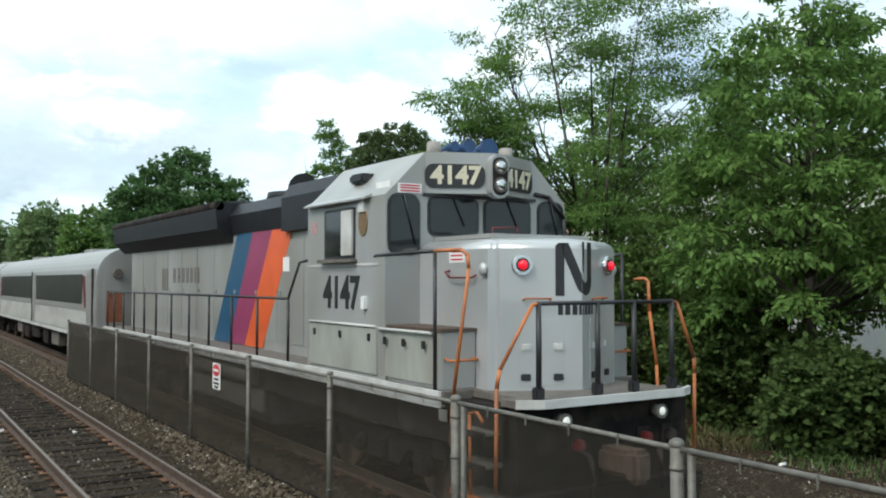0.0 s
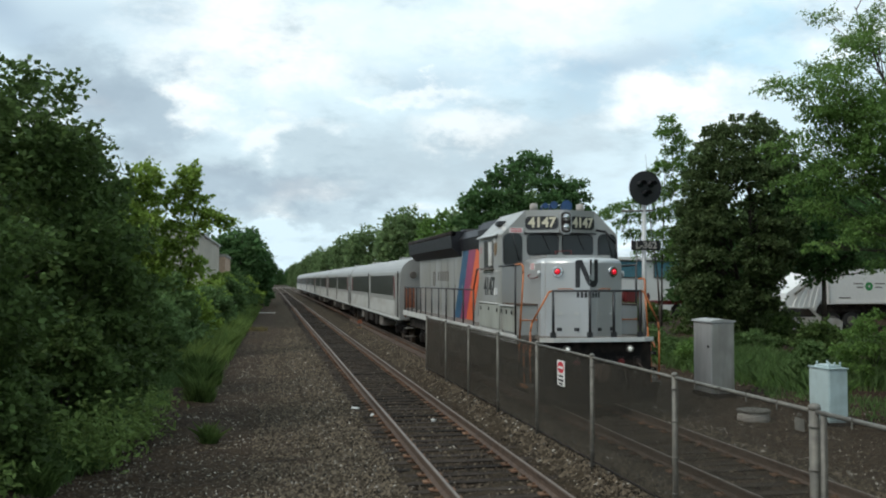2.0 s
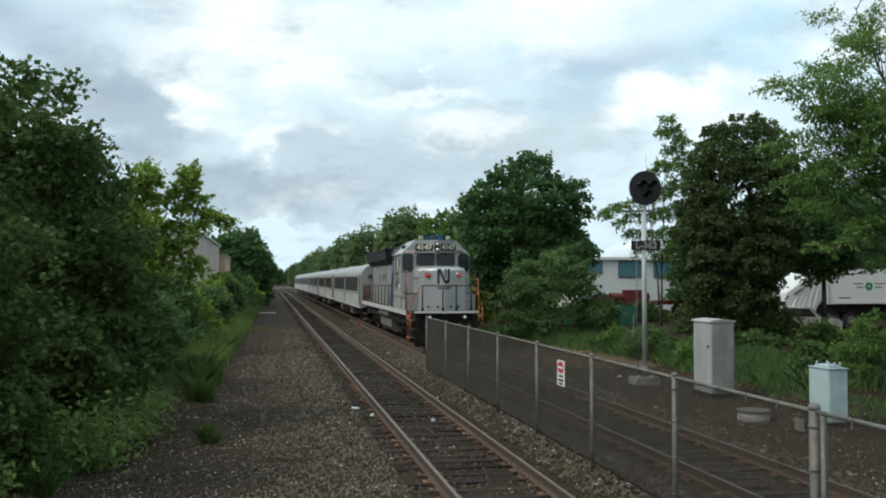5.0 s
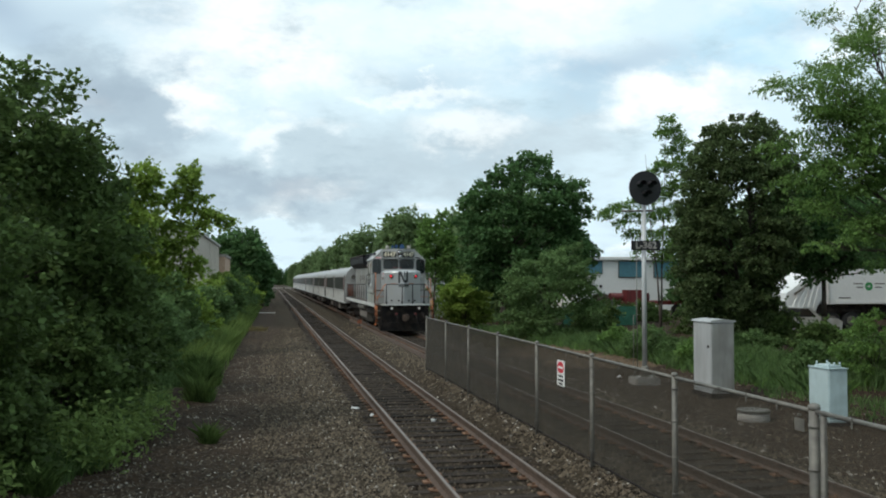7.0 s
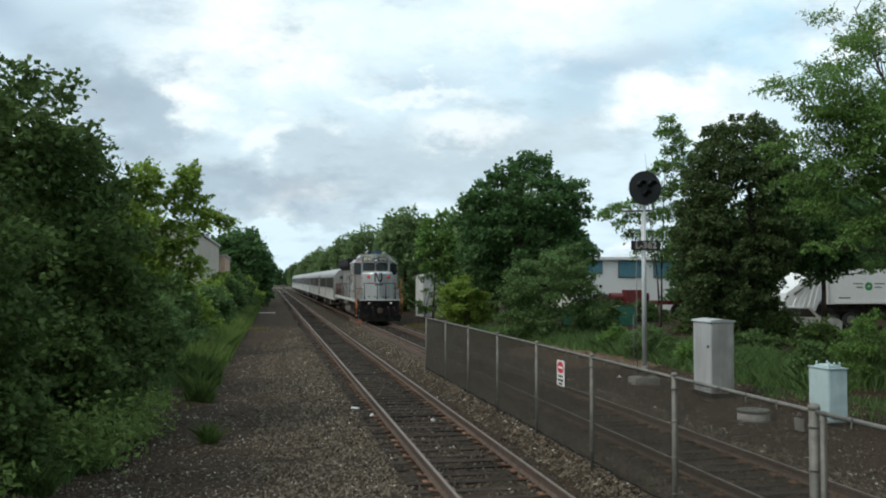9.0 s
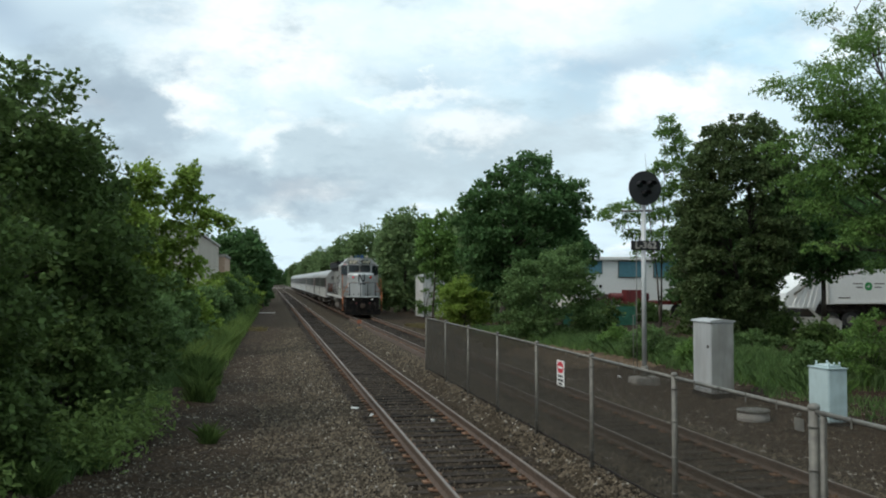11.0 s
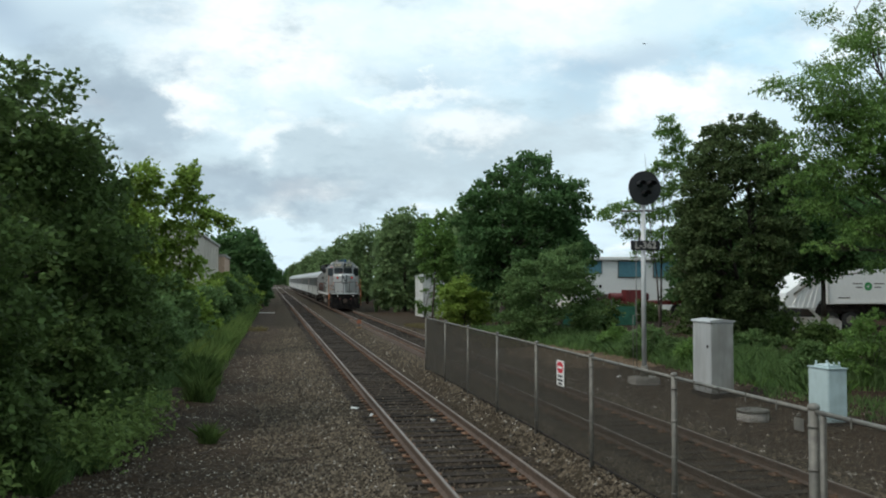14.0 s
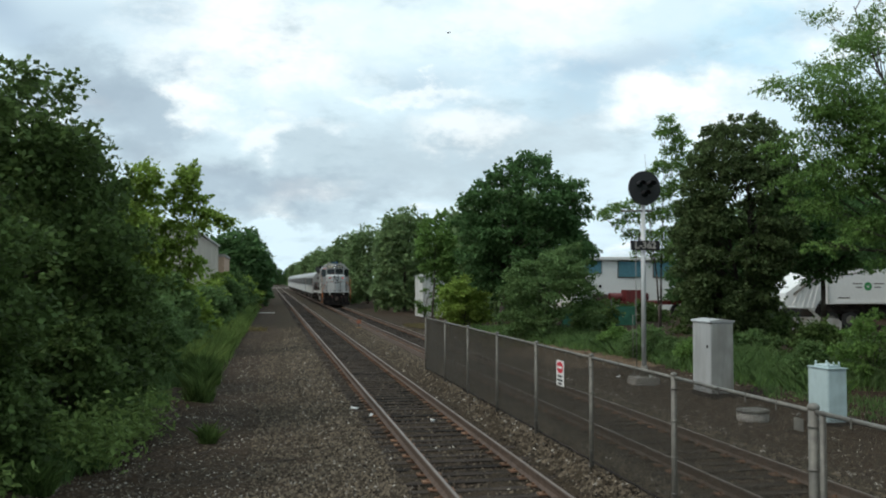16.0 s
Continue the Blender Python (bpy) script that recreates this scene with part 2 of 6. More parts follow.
M = {
    # dark base puts the shade between the loose stones into the colour
    "gravel": material("track_gravel", (0.034, 0.0250, 0.0150), 0.95, vary=0.75, scale=16, bump=0.9, bump_scale=26, second=(0.10, 0.083, 0.062), second_at=0.66, second_scale=22, soft2=0.05, spec=0.12),
    "dirt": material("stony_dirt", (0.036, 0.0235, 0.0140), 0.95, vary=0.7, scale=9, bump=0.8, bump_scale=18, second=(0.072, 0.060, 0.048), second_at=0.62, second_scale=18, soft2=0.06, spec=0.12),
    "stone": material("ballast_stone", (0.080, 0.064, 0.046), 0.9, vary=0.3, scale=8, island=0.9, spec=0.12),
    "dry_soil": material("dry_tan_soil", (0.125, 0.085, 0.053), 0.95, vary=0.5, scale=3, bump=0.7, bump_scale=14, second=(0.065, 0.047, 0.031), second_scale=4, spec=0.12),
    "plate_rust": material("orange_rust", (0.13, 0.075, 0.048), 0.9, vary=0.5, scale=5, island=0.5, spec=0.12),
    "crib": material("dirty_brown_ballast", (0.050, 0.037, 0.027), 0.95, vary=0.35, scale=6, island=0.85, second=(0.030, 0.024, 0.019), second_scale=3, spec=0.12),
    "pebble": material("pale_pebbles", (0.24, 0.22, 0.19), 0.85, vary=0.3, scale=8, island=0.75, spec=0.12),
    "tie": material("weathered_tie_wood", (0.026, 0.021, 0.017), 0.9, vary=0.5, scale=7, bump=0.6, bump_scale=30, second=(0.055, 0.043, 0.034), second_scale=5, per_piece=0.45, stretch=(0.25, 4, 1), spec=0.12),
    "rust": material("rusty_steel", (0.085, 0.058, 0.043), 0.8, 0.1, vary=0.4, scale=9, bump=0.3),
    "rail_top": material("worn_rail_head", (0.21, 0.175, 0.15), 0.5, 0.6, vary=0.2, scale=3),
    "galv": material("galvanised_steel", (0.150, 0.142, 0.122), 0.6, 0.2, vary=0.25, scale=14, second=(0.110, 0.104, 0.092), second_scale=5),
    "body": material("loco_grey_paint", (0.37, 0.378, 0.378), 0.36, 0.2, vary=0.13, scale=2.6, bump=0.04, bump_scale=5, second=(0.285, 0.28, 0.255), second_scale=1.3, second_at=0.52, soft2=0.14, stretch=(1, 1, 0.4)),
    "locker": material("dirty_grey_green_paint", (0.345, 0.36, 0.325), 0.5, 0.1, vary=0.16, scale=3, second=(0.27, 0.265, 0.23), second_scale=1.6, second_at=0.54, soft2=0.14, stretch=(1, 1, 0.4)),
    # lighter, glossier than the body grey; nose brightness is put into the colour
    "silver": material("bright_silver_paint", (0.53, 0.54, 0.545), 0.3, 0.4, vary=0.07, scale=2.2, bump=0.05, bump_scale=3, second=(0.44, 0.44, 0.425), second_scale=1.1, soft2=0.16, stretch=(1, 1, 0.5)),
    "pilot_black": material("dull_black_paint", (0.012, 0.011, 0.011), 0.85, vary=0.4, scale=5, second=(0.03, 0.024, 0.02), second_scale=3, spec=0.1),
    "white": material("white_paint", (0.56, 0.565, 0.55), 0.45, vary=0.08, scale=2, second=(0.42, 0.41, 0.38), second_at=0.56, second_scale=1.6),
    "black": material("black_paint", (0.018, 0.018, 0.020), 0.45, vary=0.3, scale=4),
    "sooty": material("dark_sooty_roof", (0.014, 0.0145, 0.018), 0.5, vary=0.35, scale=2, bump=0.15, spec=0.3),
    "under": material("dark_underframe", (0.022, 0.019, 0.018), 0.85, vary=0.5, scale=5, second=(0.05, 0.04, 0.035), spec=0.12),
    "dark_glass": material("dark_glass", (0.012, 0.016, 0.017), 0.06, vary=0.1, spec=0.42),
    "orange": material("safety_orange_paint", (0.46, 0.145, 0.04), 0.55, vary=0.2, scale=8, second=(0.24, 0.085, 0.04), second_at=0.56, second_scale=2.5),
    "red_paint": material("red_paint", (0.13, 0.018, 0.018), 0.55, vary=0.3, scale=5),
    "dull_orange": material("faded_orange_paint", (0.27, 0.095, 0.05), 0.7, vary=0.3, scale=6),
    "stripe_orange": material("stripe_orange", (0.70, 0.115, 0.03), 0.4, vary=0.12, scale=2),
    "stripe_purple": material("stripe_magenta", (0.28, 0.042, 0.115), 0.4, vary=0.12, scale=2),
    "stripe_blue": material("stripe_blue", (0.018, 0.085, 0.17), 0.4, vary=0.12, scale=2),
    "horn_blue": material("horn_blue_paint", (0.016, 0.055, 0.14), 0.5, vary=0.2, scale=6),
    "tread": material("tread_plate_deck", (0.13, 0.115, 0.10), 0.8, vary=0.3, scale=8, bump=0.3),
    "bronze": material("bronze_plaque", (0.26, 0.17, 0.09), 0.5, 0.5, vary=0.2),
    "cream": material("cream_figures", (0.60, 0.55, 0.41), 0.5, vary=0.05),
    "lens_red": glowing("red_marker_lens", (0.80, 0.012, 0.03), 0.55),
    "lens_clear": glowing("lit_lamp_lens", (1.0, 0.97, 0.9), 0.10),
    "chrome": material("bright_metal", (0.6, 0.6, 0.6), 0.18, 0.95, vary=0.05),
    "coach": material("brushed_coach_side", (0.315, 0.312, 0.298), 0.42, 0.3, vary=0.07, scale=1.5, stretch=(1, 0.2, 3)),
    "coach_white": material("pale_coach_paint", (0.44, 0.44, 0.42), 0.5, vary=0.1, scale=2, second=(0.34, 0.33, 0.30), second_at=0.56, second_scale=1.2, stretch=(1, 0.3, 1)),
    "roof_al": material("coach_roof_metal", (0.38, 0.375, 0.355), 0.5, 0.35, vary=0.1, scale=1.5),
    "window_band": material("tinted_coach_window", (0.030, 0.032, 0.028), 0.4, vary=0.3, scale=1.5, spec=0.28),
    "bark": material("grey_brown_bark", (0.075, 0.062, 0.052), 0.95, vary=0.4, scale=5, bump=0.8, bump_scale=12, stretch=(1, 1, 0.25), spec=0.12),
    "concrete": material("weathered_concrete", (0.33, 0.31, 0.28), 0.9, vary=0.25, scale=5, bump=0.3, second=(0.22, 0.205, 0.185), second_scale=3),
    "cab_alu": material("aluminium_cabinet", (0.50, 0.51, 0.51), 0.5, 0.35, vary=0.12, scale=3, second=(0.40, 0.405, 0.40), second_scale=2, stretch=(1, 1, 0.3)),
    # darker as a whole than the cabinet walls, besides its streaks
    "streaked_alu": material("dark_streaked_aluminium", (0.40, 0.40, 0.385), 0.6, 0.3, vary=0.2, scale=4, second=(0.25, 0.245, 0.225), second_at=0.5, second_scale=2.4, soft2=0.16, stretch=(1, 1, 0.3)),
    "pale_blue": material("pale_blue_paint", (0.41, 0.51, 0.52), 0.5, vary=0.08, scale=3, second=(0.33, 0.41, 0.415), second_scale=2),
    "wire": material("dark_coated_wire", (0.043, 0.034, 0.021), 0.7, 0.0, vary=0.25, scale=2),
    "corrugated": material("pale_corrugated_cladding", (0.56, 0.51, 0.44), 0.6, 0.1, vary=0.14, scale=1.0, stretch=(1, 1, 0.3)),
    "tan": material("tan_brick", (0.46, 0.32, 0.23), 0.85, vary=0.2, scale=4),
    "teal_glass": material("blue_green_glazing", (0.10, 0.22, 0.27), 0.15, vary=0.15, spec=0.8),
    "tyre": material("rubber", (0.02, 0.02, 0.02), 0.85, vary=0.3),
    "green_mark": material("green_mark", (0.03, 0.25, 0.07), 0.5, vary=0.1),
    "faded_pink": material("faded_pink_decal", (0.42, 0.25, 0.25), 0.6, vary=0.4, scale=9),
    "sign_white": material("sign_white", (0.75, 0.75, 0.73), 0.5, vary=0.05),
    "sign_red": material("sign_red", (0.55, 0.03, 0.05), 0.5, vary=0.05),
    "maple": leafy("dark_maple_leaves", (0.054, 0.092, 0.027), (0.112, 0.170, 0.052), 0.5),
    "plum": leafy("dull_dark_leaves", (0.064, 0.098, 0.037), (0.106, 0.146, 0.058), 0.45),
    "oak": leafy("oak_leaves", (0.058, 0.123, 0.043), (0.094, 0.174, 0.061)),
    "locust": leafy("locust_leaves", (0.115, 0.205, 0.052), (0.155, 0.260, 0.070)),
    "lime": leafy("fresh_green_leaves", (0.250, 0.345, 0.068), (0.180, 0.270, 0.056)),
    # leaf tone with undergrowth shade put into the colour, used for weeds too
    "shade": leafy("shade_toned_leaves", (0.072, 0.118, 0.034), (0.115, 0.175, 0.050), 0.45),
    "bush": leafy("shrub_leaves", (0.088, 0.162, 0.057), (0.149, 0.223, 0.081)),
    # paler than near leaves: the haze of distance is put into this colour
    "far": leafy("hazy_far_leaves", (0.125, 0.195, 0.080), (0.175, 0.245, 0.105)),
    "grass": leafy("grass_blades", (0.185, 0.265, 0.075), (0.125, 0.190, 0.055)),
    "straw": leafy("dry_grass_blades", (0.25, 0.19, 0.10), (0.13, 0.13, 0.06)),
}

# ---- mesh helpers ----
def bm_box(bm, x0, x1, y0, y1, z0, z1, bevel=0.0):
    vs = [bm.verts.new((x, y, z)) for x in (x0, x1) for y in (y0, y1) for z in (z0, z1)]
    fs = [bm.faces.new([vs[i] for i in q]) for q in ((0, 1, 3, 2), (4, 6, 7, 5), (0, 4, 5, 1), (2, 3, 7, 6), (0, 2, 6, 4), (1, 5, 7, 3))]
    if bevel:
        es = list({e for f in fs for e in f.edges})
        bmesh.ops.bevel(bm, geom=es, offset=bevel, segments=2, affect="EDGES", clamp_overlap=True)
    return bm


def bm_prism(bm, poly, axis, a, b):
    """A polygon (pairs of the two other axes) drawn out along an axis from a to b."""
    def at(p, h):
        return {"x": (h, p[0], p[1]), "y": (p[0], h, p[1]), "z": (p[0], p[1], h)}[axis]
    v0, v1 = [bm.verts.new(at(p, a)) for p in poly], [bm.verts.new(at(p, b)) for p in poly]
    n = len(poly)
    fs = [bm.faces.new(v0), bm.faces.new(v1[::-1])]
    fs += [bm.faces.new((v0[i], v0[i - 1], v1[i - 1], v1[i])) for i in range(n)]
    bmesh.ops.recalc_face_normals(bm, faces=fs)
    return bm


def bm_cyl(bm, p0, p1, r0, r1=None, n=12):
    p0, p1 = Vector(p0), Vector(p1)
    r1 = r0 if r1 is None else r1
    q = (p1 - p0).to_track_quat("Z", "Y")
    rings = [[bm.verts.new(p + q @ Vector((r * math.cos(2 * math.pi * k / n), r * math.sin(2 * math.pi * k / n), 0))) for k in range(n)] for p, r in ((p0, r0), (p1, max(r1, 1e-4)))]
    for k in range(n):
        f = bm.faces.new((rings[0][k - 1], rings[0][k], rings[1][k], rings[1][k - 1]))
        f.smooth = True
    bm.faces.new(rings[0][::-1])
    bm.faces.new(rings[1])
    return bm


def bm_tube(bm, pts, r, n=8):
    for a, b in zip(pts, pts[1:]):
        bm_cyl(bm, a, b, r, r, n)
    for p in pts[1:-1]:
        bmesh.ops.create_icosphere(bm, subdivisions=1, radius=r * 1.02, matrix=Matrix.Translation(p))
    return bm


def bm_ball(bm, p, r, scale=(1, 1, 1), sub=2):
    g = bmesh.ops.create_icosphere(bm, subdivisions=sub, radius=r, matrix=Matrix.Translation(p) @ Matrix.Diagonal((*scale, 1)))
    for v in g["verts"]:
        for f in v.link_faces:
            f.smooth = True
    return bm


def mesh_of(name, bm, mat):
    me = bpy.data.meshes.new(name)
    bm.to_mesh(me)
    bm.free()
    me.materials.append(mat)
    return me


def part(name, bm, mat, parent=None, label=""):
    ob = new(name, mesh_of(name, bm, M[mat] if isinstance(mat, str) else mat))
    ob.parent = parent
    if label:
        ob["label"] = label
    return ob


def box(name, b, mat, parent, label="", bevel=0.0):
    return part(name, bm_box(bmesh.new(), *b, bevel), mat, parent, label)


def thing(name, label, category, at=(0, 0, 0), rz=0, group="", kind=""):
    ob = new(name)
    ob.matrix_basis = pose(*at, 0, 0, rz)
    return tagged(ob, label, category, group, kind)


def quick_mesh(name, verts, faces, mat):
    """A mesh from arrays: verts (n, 3), faces (m, k)."""
    me = bpy.data.meshes.new(name)
    verts, faces = np.asarray(verts, np.float32), np.asarray(faces, np.int32)
    m, k = faces.shape
    me.vertices.add(len(verts))
    me.vertices.foreach_set("co", verts.ravel())
    me.loops.add(m * k)
    me.loops.foreach_set("vertex_index", faces.ravel())
    me.polygons.add(m)
    me.polygons.foreach_set("loop_start", np.arange(0, m * k, k, dtype=np.int32))
    me.update(calc_edges=True)
    me.materials.append(M[mat])
    return me


def write_text(body, size, mat, parent, m, name="road_number", depth=0.004, squeeze=1.0):
    cu = bpy.data.curves.new(name, "FONT")
    cu.body, cu.size, cu.extrude, cu.align_x, cu.align_y = body, size, depth, "CENTER", "CENTER"
    cu.offset = size * 0.034
    cu.resolution_u = 3
    ob = new(name, cu)
    me = bpy.data.meshes.new_from_object(ob.evaluated_get(bpy.context.evaluated_depsgraph_get()))
    bpy.data.objects.remove(ob)
    me.transform(Matrix.Diagonal((squeeze, 1, 1, 1)))
    me.materials.clear()
    me.materials.append(M[mat])
    ob = new(name, me)
    ob.parent, ob.matrix_basis = parent, m
    return ob
# ---- ground ----
def smooth(a, b, x):
    t = np.clip((x - a) / (b - a), 0, 1)
    return t * t * (3 - 2 * t)


def ground_height(x, y):
    """Ballast bed round the two tracks, a low dirt path beside it, rough soil beyond."""
    z = -0.30 + 0.10 * smooth(0.6, 1.6, x) * (1 - smooth(8.9, 9.8, x))
    z = z + 0.24 * np.exp(-((x - 5.2) / 0.5) ** 2) + 0.35 * smooth(14.5, 20, x) + 0.5 * smooth(2.5, 6.0, -x)
    return z


def build_ground():
    xs = np.concatenate([np.array([-2500, -600, -150, -60, -25]), np.arange(-12, 24.1, 0.3), np.array([28, 36, 60, 150, 600, 2500])])
    ys = np.concatenate([np.array([-400, -60, -15, -6]), np.arange(0, 60, 0.3), np.arange(60, 130, 2.0), np.array([140, 170, 220, 300, 450, 800, 2500])])
    X, Y = np.meshgrid(xs, ys)
    Z = ground_height(X, Y)
    rng = np.random.default_rng(3)
    rough = 0.012 + 0.03 * smooth(-0.5, -2.5, X) + 0.03 * smooth(10, 13, X)
    Z = Z + np.where((Y > -1) & (Y < 130), rng.normal(0, 1, X.shape) * rough, 0)
    nx = len(xs)
    i = (np.arange(len(ys) - 1)[:, None] * nx + np.arange(nx - 1)[None, :]).ravel()
    faces = np.stack([i, i + 1, i + nx + 1, i + nx], 1)
    me = quick_mesh("ground", np.stack([X, Y, Z], 2).reshape(-1, 3), faces, "gravel")
    me.materials.append(M["dirt"])
    fx = X.ravel()[i]
    me.materials.append(M["dry_soil"])
    fy = Y.ravel()[i]
    wob = 0.4 * np.sin(fy * 1.3) + 0.3 * np.sin(fy * 0.47)
    slot = np.where((fx < 0.4 + wob * 0.5) | (fx > 8.9), 1, 0)
    slot = np.where((fx > 10.4 + wob) & (fx < 15.2 + wob) & (fy > 31 + 2 * wob) & (fy < 60), 2, slot)
    me.polygons.foreach_set("material_index", slot.astype(np.int32))
    tagged(new("ground", me), "grey-brown ballast and stony dirt beside the tracks", "ground", kind="structure")


build_ground()


def scatter_stones(name, label, count, x0, x1, y0, y1, size, seed, power=2.0, mat="stone", crib=False):
    """Broken stones, thicker near the tracks, as one heap."""
    rng = np.random.default_rng(seed)
    y = y0 + (y1 - y0) * rng.random(count) ** power
    x = rng.uniform(x0, x1, count)
    on = ~(((np.abs(x - 3.26) < 1.22) | (np.abs(x - 7.25) < 1.22)) & (rng.random(count) < 0.90))
    if crib:
        # only between the ties, clear of the rails
        near = np.where(np.abs(x - 3.26) < np.abs(x - 7.25), x - 3.26, x - 7.25)
        ph = ((y + 4.0) / 0.52) % 1.0
        on = (np.abs(near) < 1.36) & (np.abs(np.abs(near) - 0.75) > 0.09) & (ph > 0.27) & (ph < 0.73)
    x, y = x[on], y[on]
    n = len(x)
    base = np.array([(1, 0, -0.4), (-1, 0, -0.4), (0, 1, -0.4), (0, -1, -0.4), (0.3, 0.2, 1)], float)
    tri = np.array([(0, 2, 4), (2, 1, 4), (1, 3, 4), (3, 0, 4)])
    v = base[None] * rng.uniform(0.6, 1.3, (n, 5, 1)) * (size * rng.uniform(0.5, 1.4, (n, 1, 1))) * np.array([1, 1, 0.7])
    v = v + rng.normal(0, size * 0.18, (n, 5, 3))
    a = rng.uniform(0, 6.28, n)
    c, s = np.cos(a)[:, None], np.sin(a)[:, None]
    v = np.stack([v[..., 0] * c - v[..., 1] * s, v[..., 0] * s + v[..., 1] * c, v[..., 2]], 2)
    v = v + np.stack([x, y, ground_height(x, y) + size * 0.2], 1)[:, None]
    f = (tri[None] + 5 * np.arange(n)[:, None, None]).reshape(-1, 3)
    tagged(new(name, quick_mesh(name, v.reshape(-1, 3), f, mat)), label, "gravel", kind="stuff")


scatter_stones("ballast", "loose grey crushed stone ballast along the tracks", 46000, 0.7, 9.0, 9, 60, 0.040, 5)
scatter_stones("fine_ballast", "fine crushed stone beside the near track", 60000, -0.3, 6.2, 9, 48, 0.030, 17, power=1.7)
scatter_stones("crib_ballast", "crushed stone ballast between the ties", 52000, 1.8, 8.7, 9, 48, 0.030, 15, mat="crib", crib=True)
scatter_stones("pale_ballast", "pale stones among the ballast", 5000, 0.7, 9.6, 9, 50, 0.032, 16, mat="pebble")
scatter_stones("pebbles", "scattered pale pebbles on the dirt path", 20000, -4.5, 1.0, 9, 60, 0.024, 6)
scatter_stones("pale_pebbles", "scattered pale pebbles lying on dirt", 5200, -3.6, 1.6, 9, 40, 0.020, 8, mat="pebble")
scatter_stones("pale_gravel", "scattered pale gravel beside the far track", 1800, 8.9, 15.0, 7, 40, 0.022, 9, mat="pebble")
scatter_stones("dirt_stones", "scattered stones on bare dirt beside the line", 14000, 9.0, 15.5, 7, 45, 0.026, 7)
# ---- tracks: rails, ties and tie plates ----
TRACKS = (3.26, 7.25)
GAUGE = 1.507
TIE_STEP = 0.52


def rail_profile(x):
    return [(x - 0.07, -0.17), (x + 0.07, -0.17), (x + 0.07, -0.155), (x + 0.012, -0.13), (x + 0.012, -0.045), (x + 0.036, -0.035), (x + 0.036, -0.006), (x - 0.036, -0.006), (x - 0.036, -0.035), (x - 0.012, -0.045), (x - 0.012, -0.13), (x - 0.07, -0.155)]


def build_tracks():
    rng = random.Random(11)
    tie_me = []
    for k in range(4):
        bm = bm_box(bmesh.new(), -1.3, 1.3, -0.115, 0.115, -0.10, 0.0)
        for v in bm.verts:
            v.co.x += rng.uniform(-0.06, 0.06)
            v.co.y += rng.uniform(-0.012, 0.012)
            v.co.z += rng.uniform(-0.008, 0.004)
        tie_me.append(mesh_of("tie", bm, M["tie"]))
    for tx in TRACKS:
        track = thing("railway_track", "rusty steel rails on weathered wooden ties in stone ballast", "railway track", (tx, 0, 0), group="parallel tracks", kind="structure")
        for s in (-1, 1):
            x = s * GAUGE / 2
            rail = part("rail", bm_prism(bmesh.new(), rail_profile(x), "y", -8, 600), "rust", track)
            part("rail_head", bm_box(bmesh.new(), x - 0.019, x + 0.019, -8, 600, -0.0059, 0.0), "rail_top", rail, "worn shiny running surface")
        first, plates, spare = -4.0, [], []
        for k in range(420):
            y = first + k * TIE_STEP + rng.uniform(-0.03, 0.03)
            if 7.0 < y < 7.0 + 150 * TIE_STEP:
                tie = new("tie", tie_me[k % 4])
                tie.parent = track
                tie.matrix_basis = pose(rng.uniform(-0.05, 0.05), y, -0.178 + rng.uniform(-0.008, 0.006), 0, 0, rng.uniform(-1.2, 1.2) + (180 if k % 3 else 0))
            else:
                spare.append(y)
            plates.append(y)
        bm = bmesh.new()
        for y in spare:
            bm_box(bm, -1.3, 1.3, y - 0.11, y + 0.11, -0.28, -0.178)
        tagged(part("spare_tie", bm, "tie", track), kind="stuff")
        bm = bmesh.new()
        for y in plates[:200]:
            for s in (-1, 1):
                x = s * GAUGE / 2
                bm_box(bm, x - 0.19, x + 0.19, y - 0.09, y + 0.09, -0.176, -0.155)
                for dx in (-0.11, 0.11):
                    bm_box(bm, x + dx - 0.02, x + dx + 0.02, y - 0.02, y + 0.02, -0.155, -0.125)
        tagged(part("tie_plates", bm, "plate_rust", track, "rusty tie plates with spikes"), kind="stuff")


build_tracks()


# ---- chain-link fence between the tracks ----
FX, FTOP, FLOW = 4.98, 1.69, 0.085
POSTS = [28.75, 25.5, 22.5, 19.5, 16.52, 13.55, 10.6, 7.65, 4.7, 1.75, -1.2, -4.1]


def mesh_wires(wires, fence):
    """Fine woven wire: slim three-sided strands in one sheet."""
    w = np.array(wires)
    r, n = 0.0025, len(wires)
    off = np.array([(1, 0, 0), (-0.5, 0.87 * 0.7, -0.87 * 0.7), (-0.5, -0.87 * 0.7, 0.87 * 0.7)]) * r
    a = np.stack([w[:, 0], w[:, 1], w[:, 2]], 1)[:, None] + off
    b = np.stack([w[:, 0], w[:, 3], w[:, 4]], 1)[:, None] + off
    v = np.concatenate([a, b], 1).reshape(-1, 3)
    f = (np.array([(0, 1, 4, 3), (1, 2, 5, 4), (2, 0, 3, 5)])[None] + 6 * np.arange(n)[:, None, None]).reshape(-1, 4)
    ob = new("wire_mesh", quick_mesh("wire_mesh", v, f, "wire"))
    ob.parent = fence
    tagged(ob, "dark fine woven wire mesh", kind="stuff")


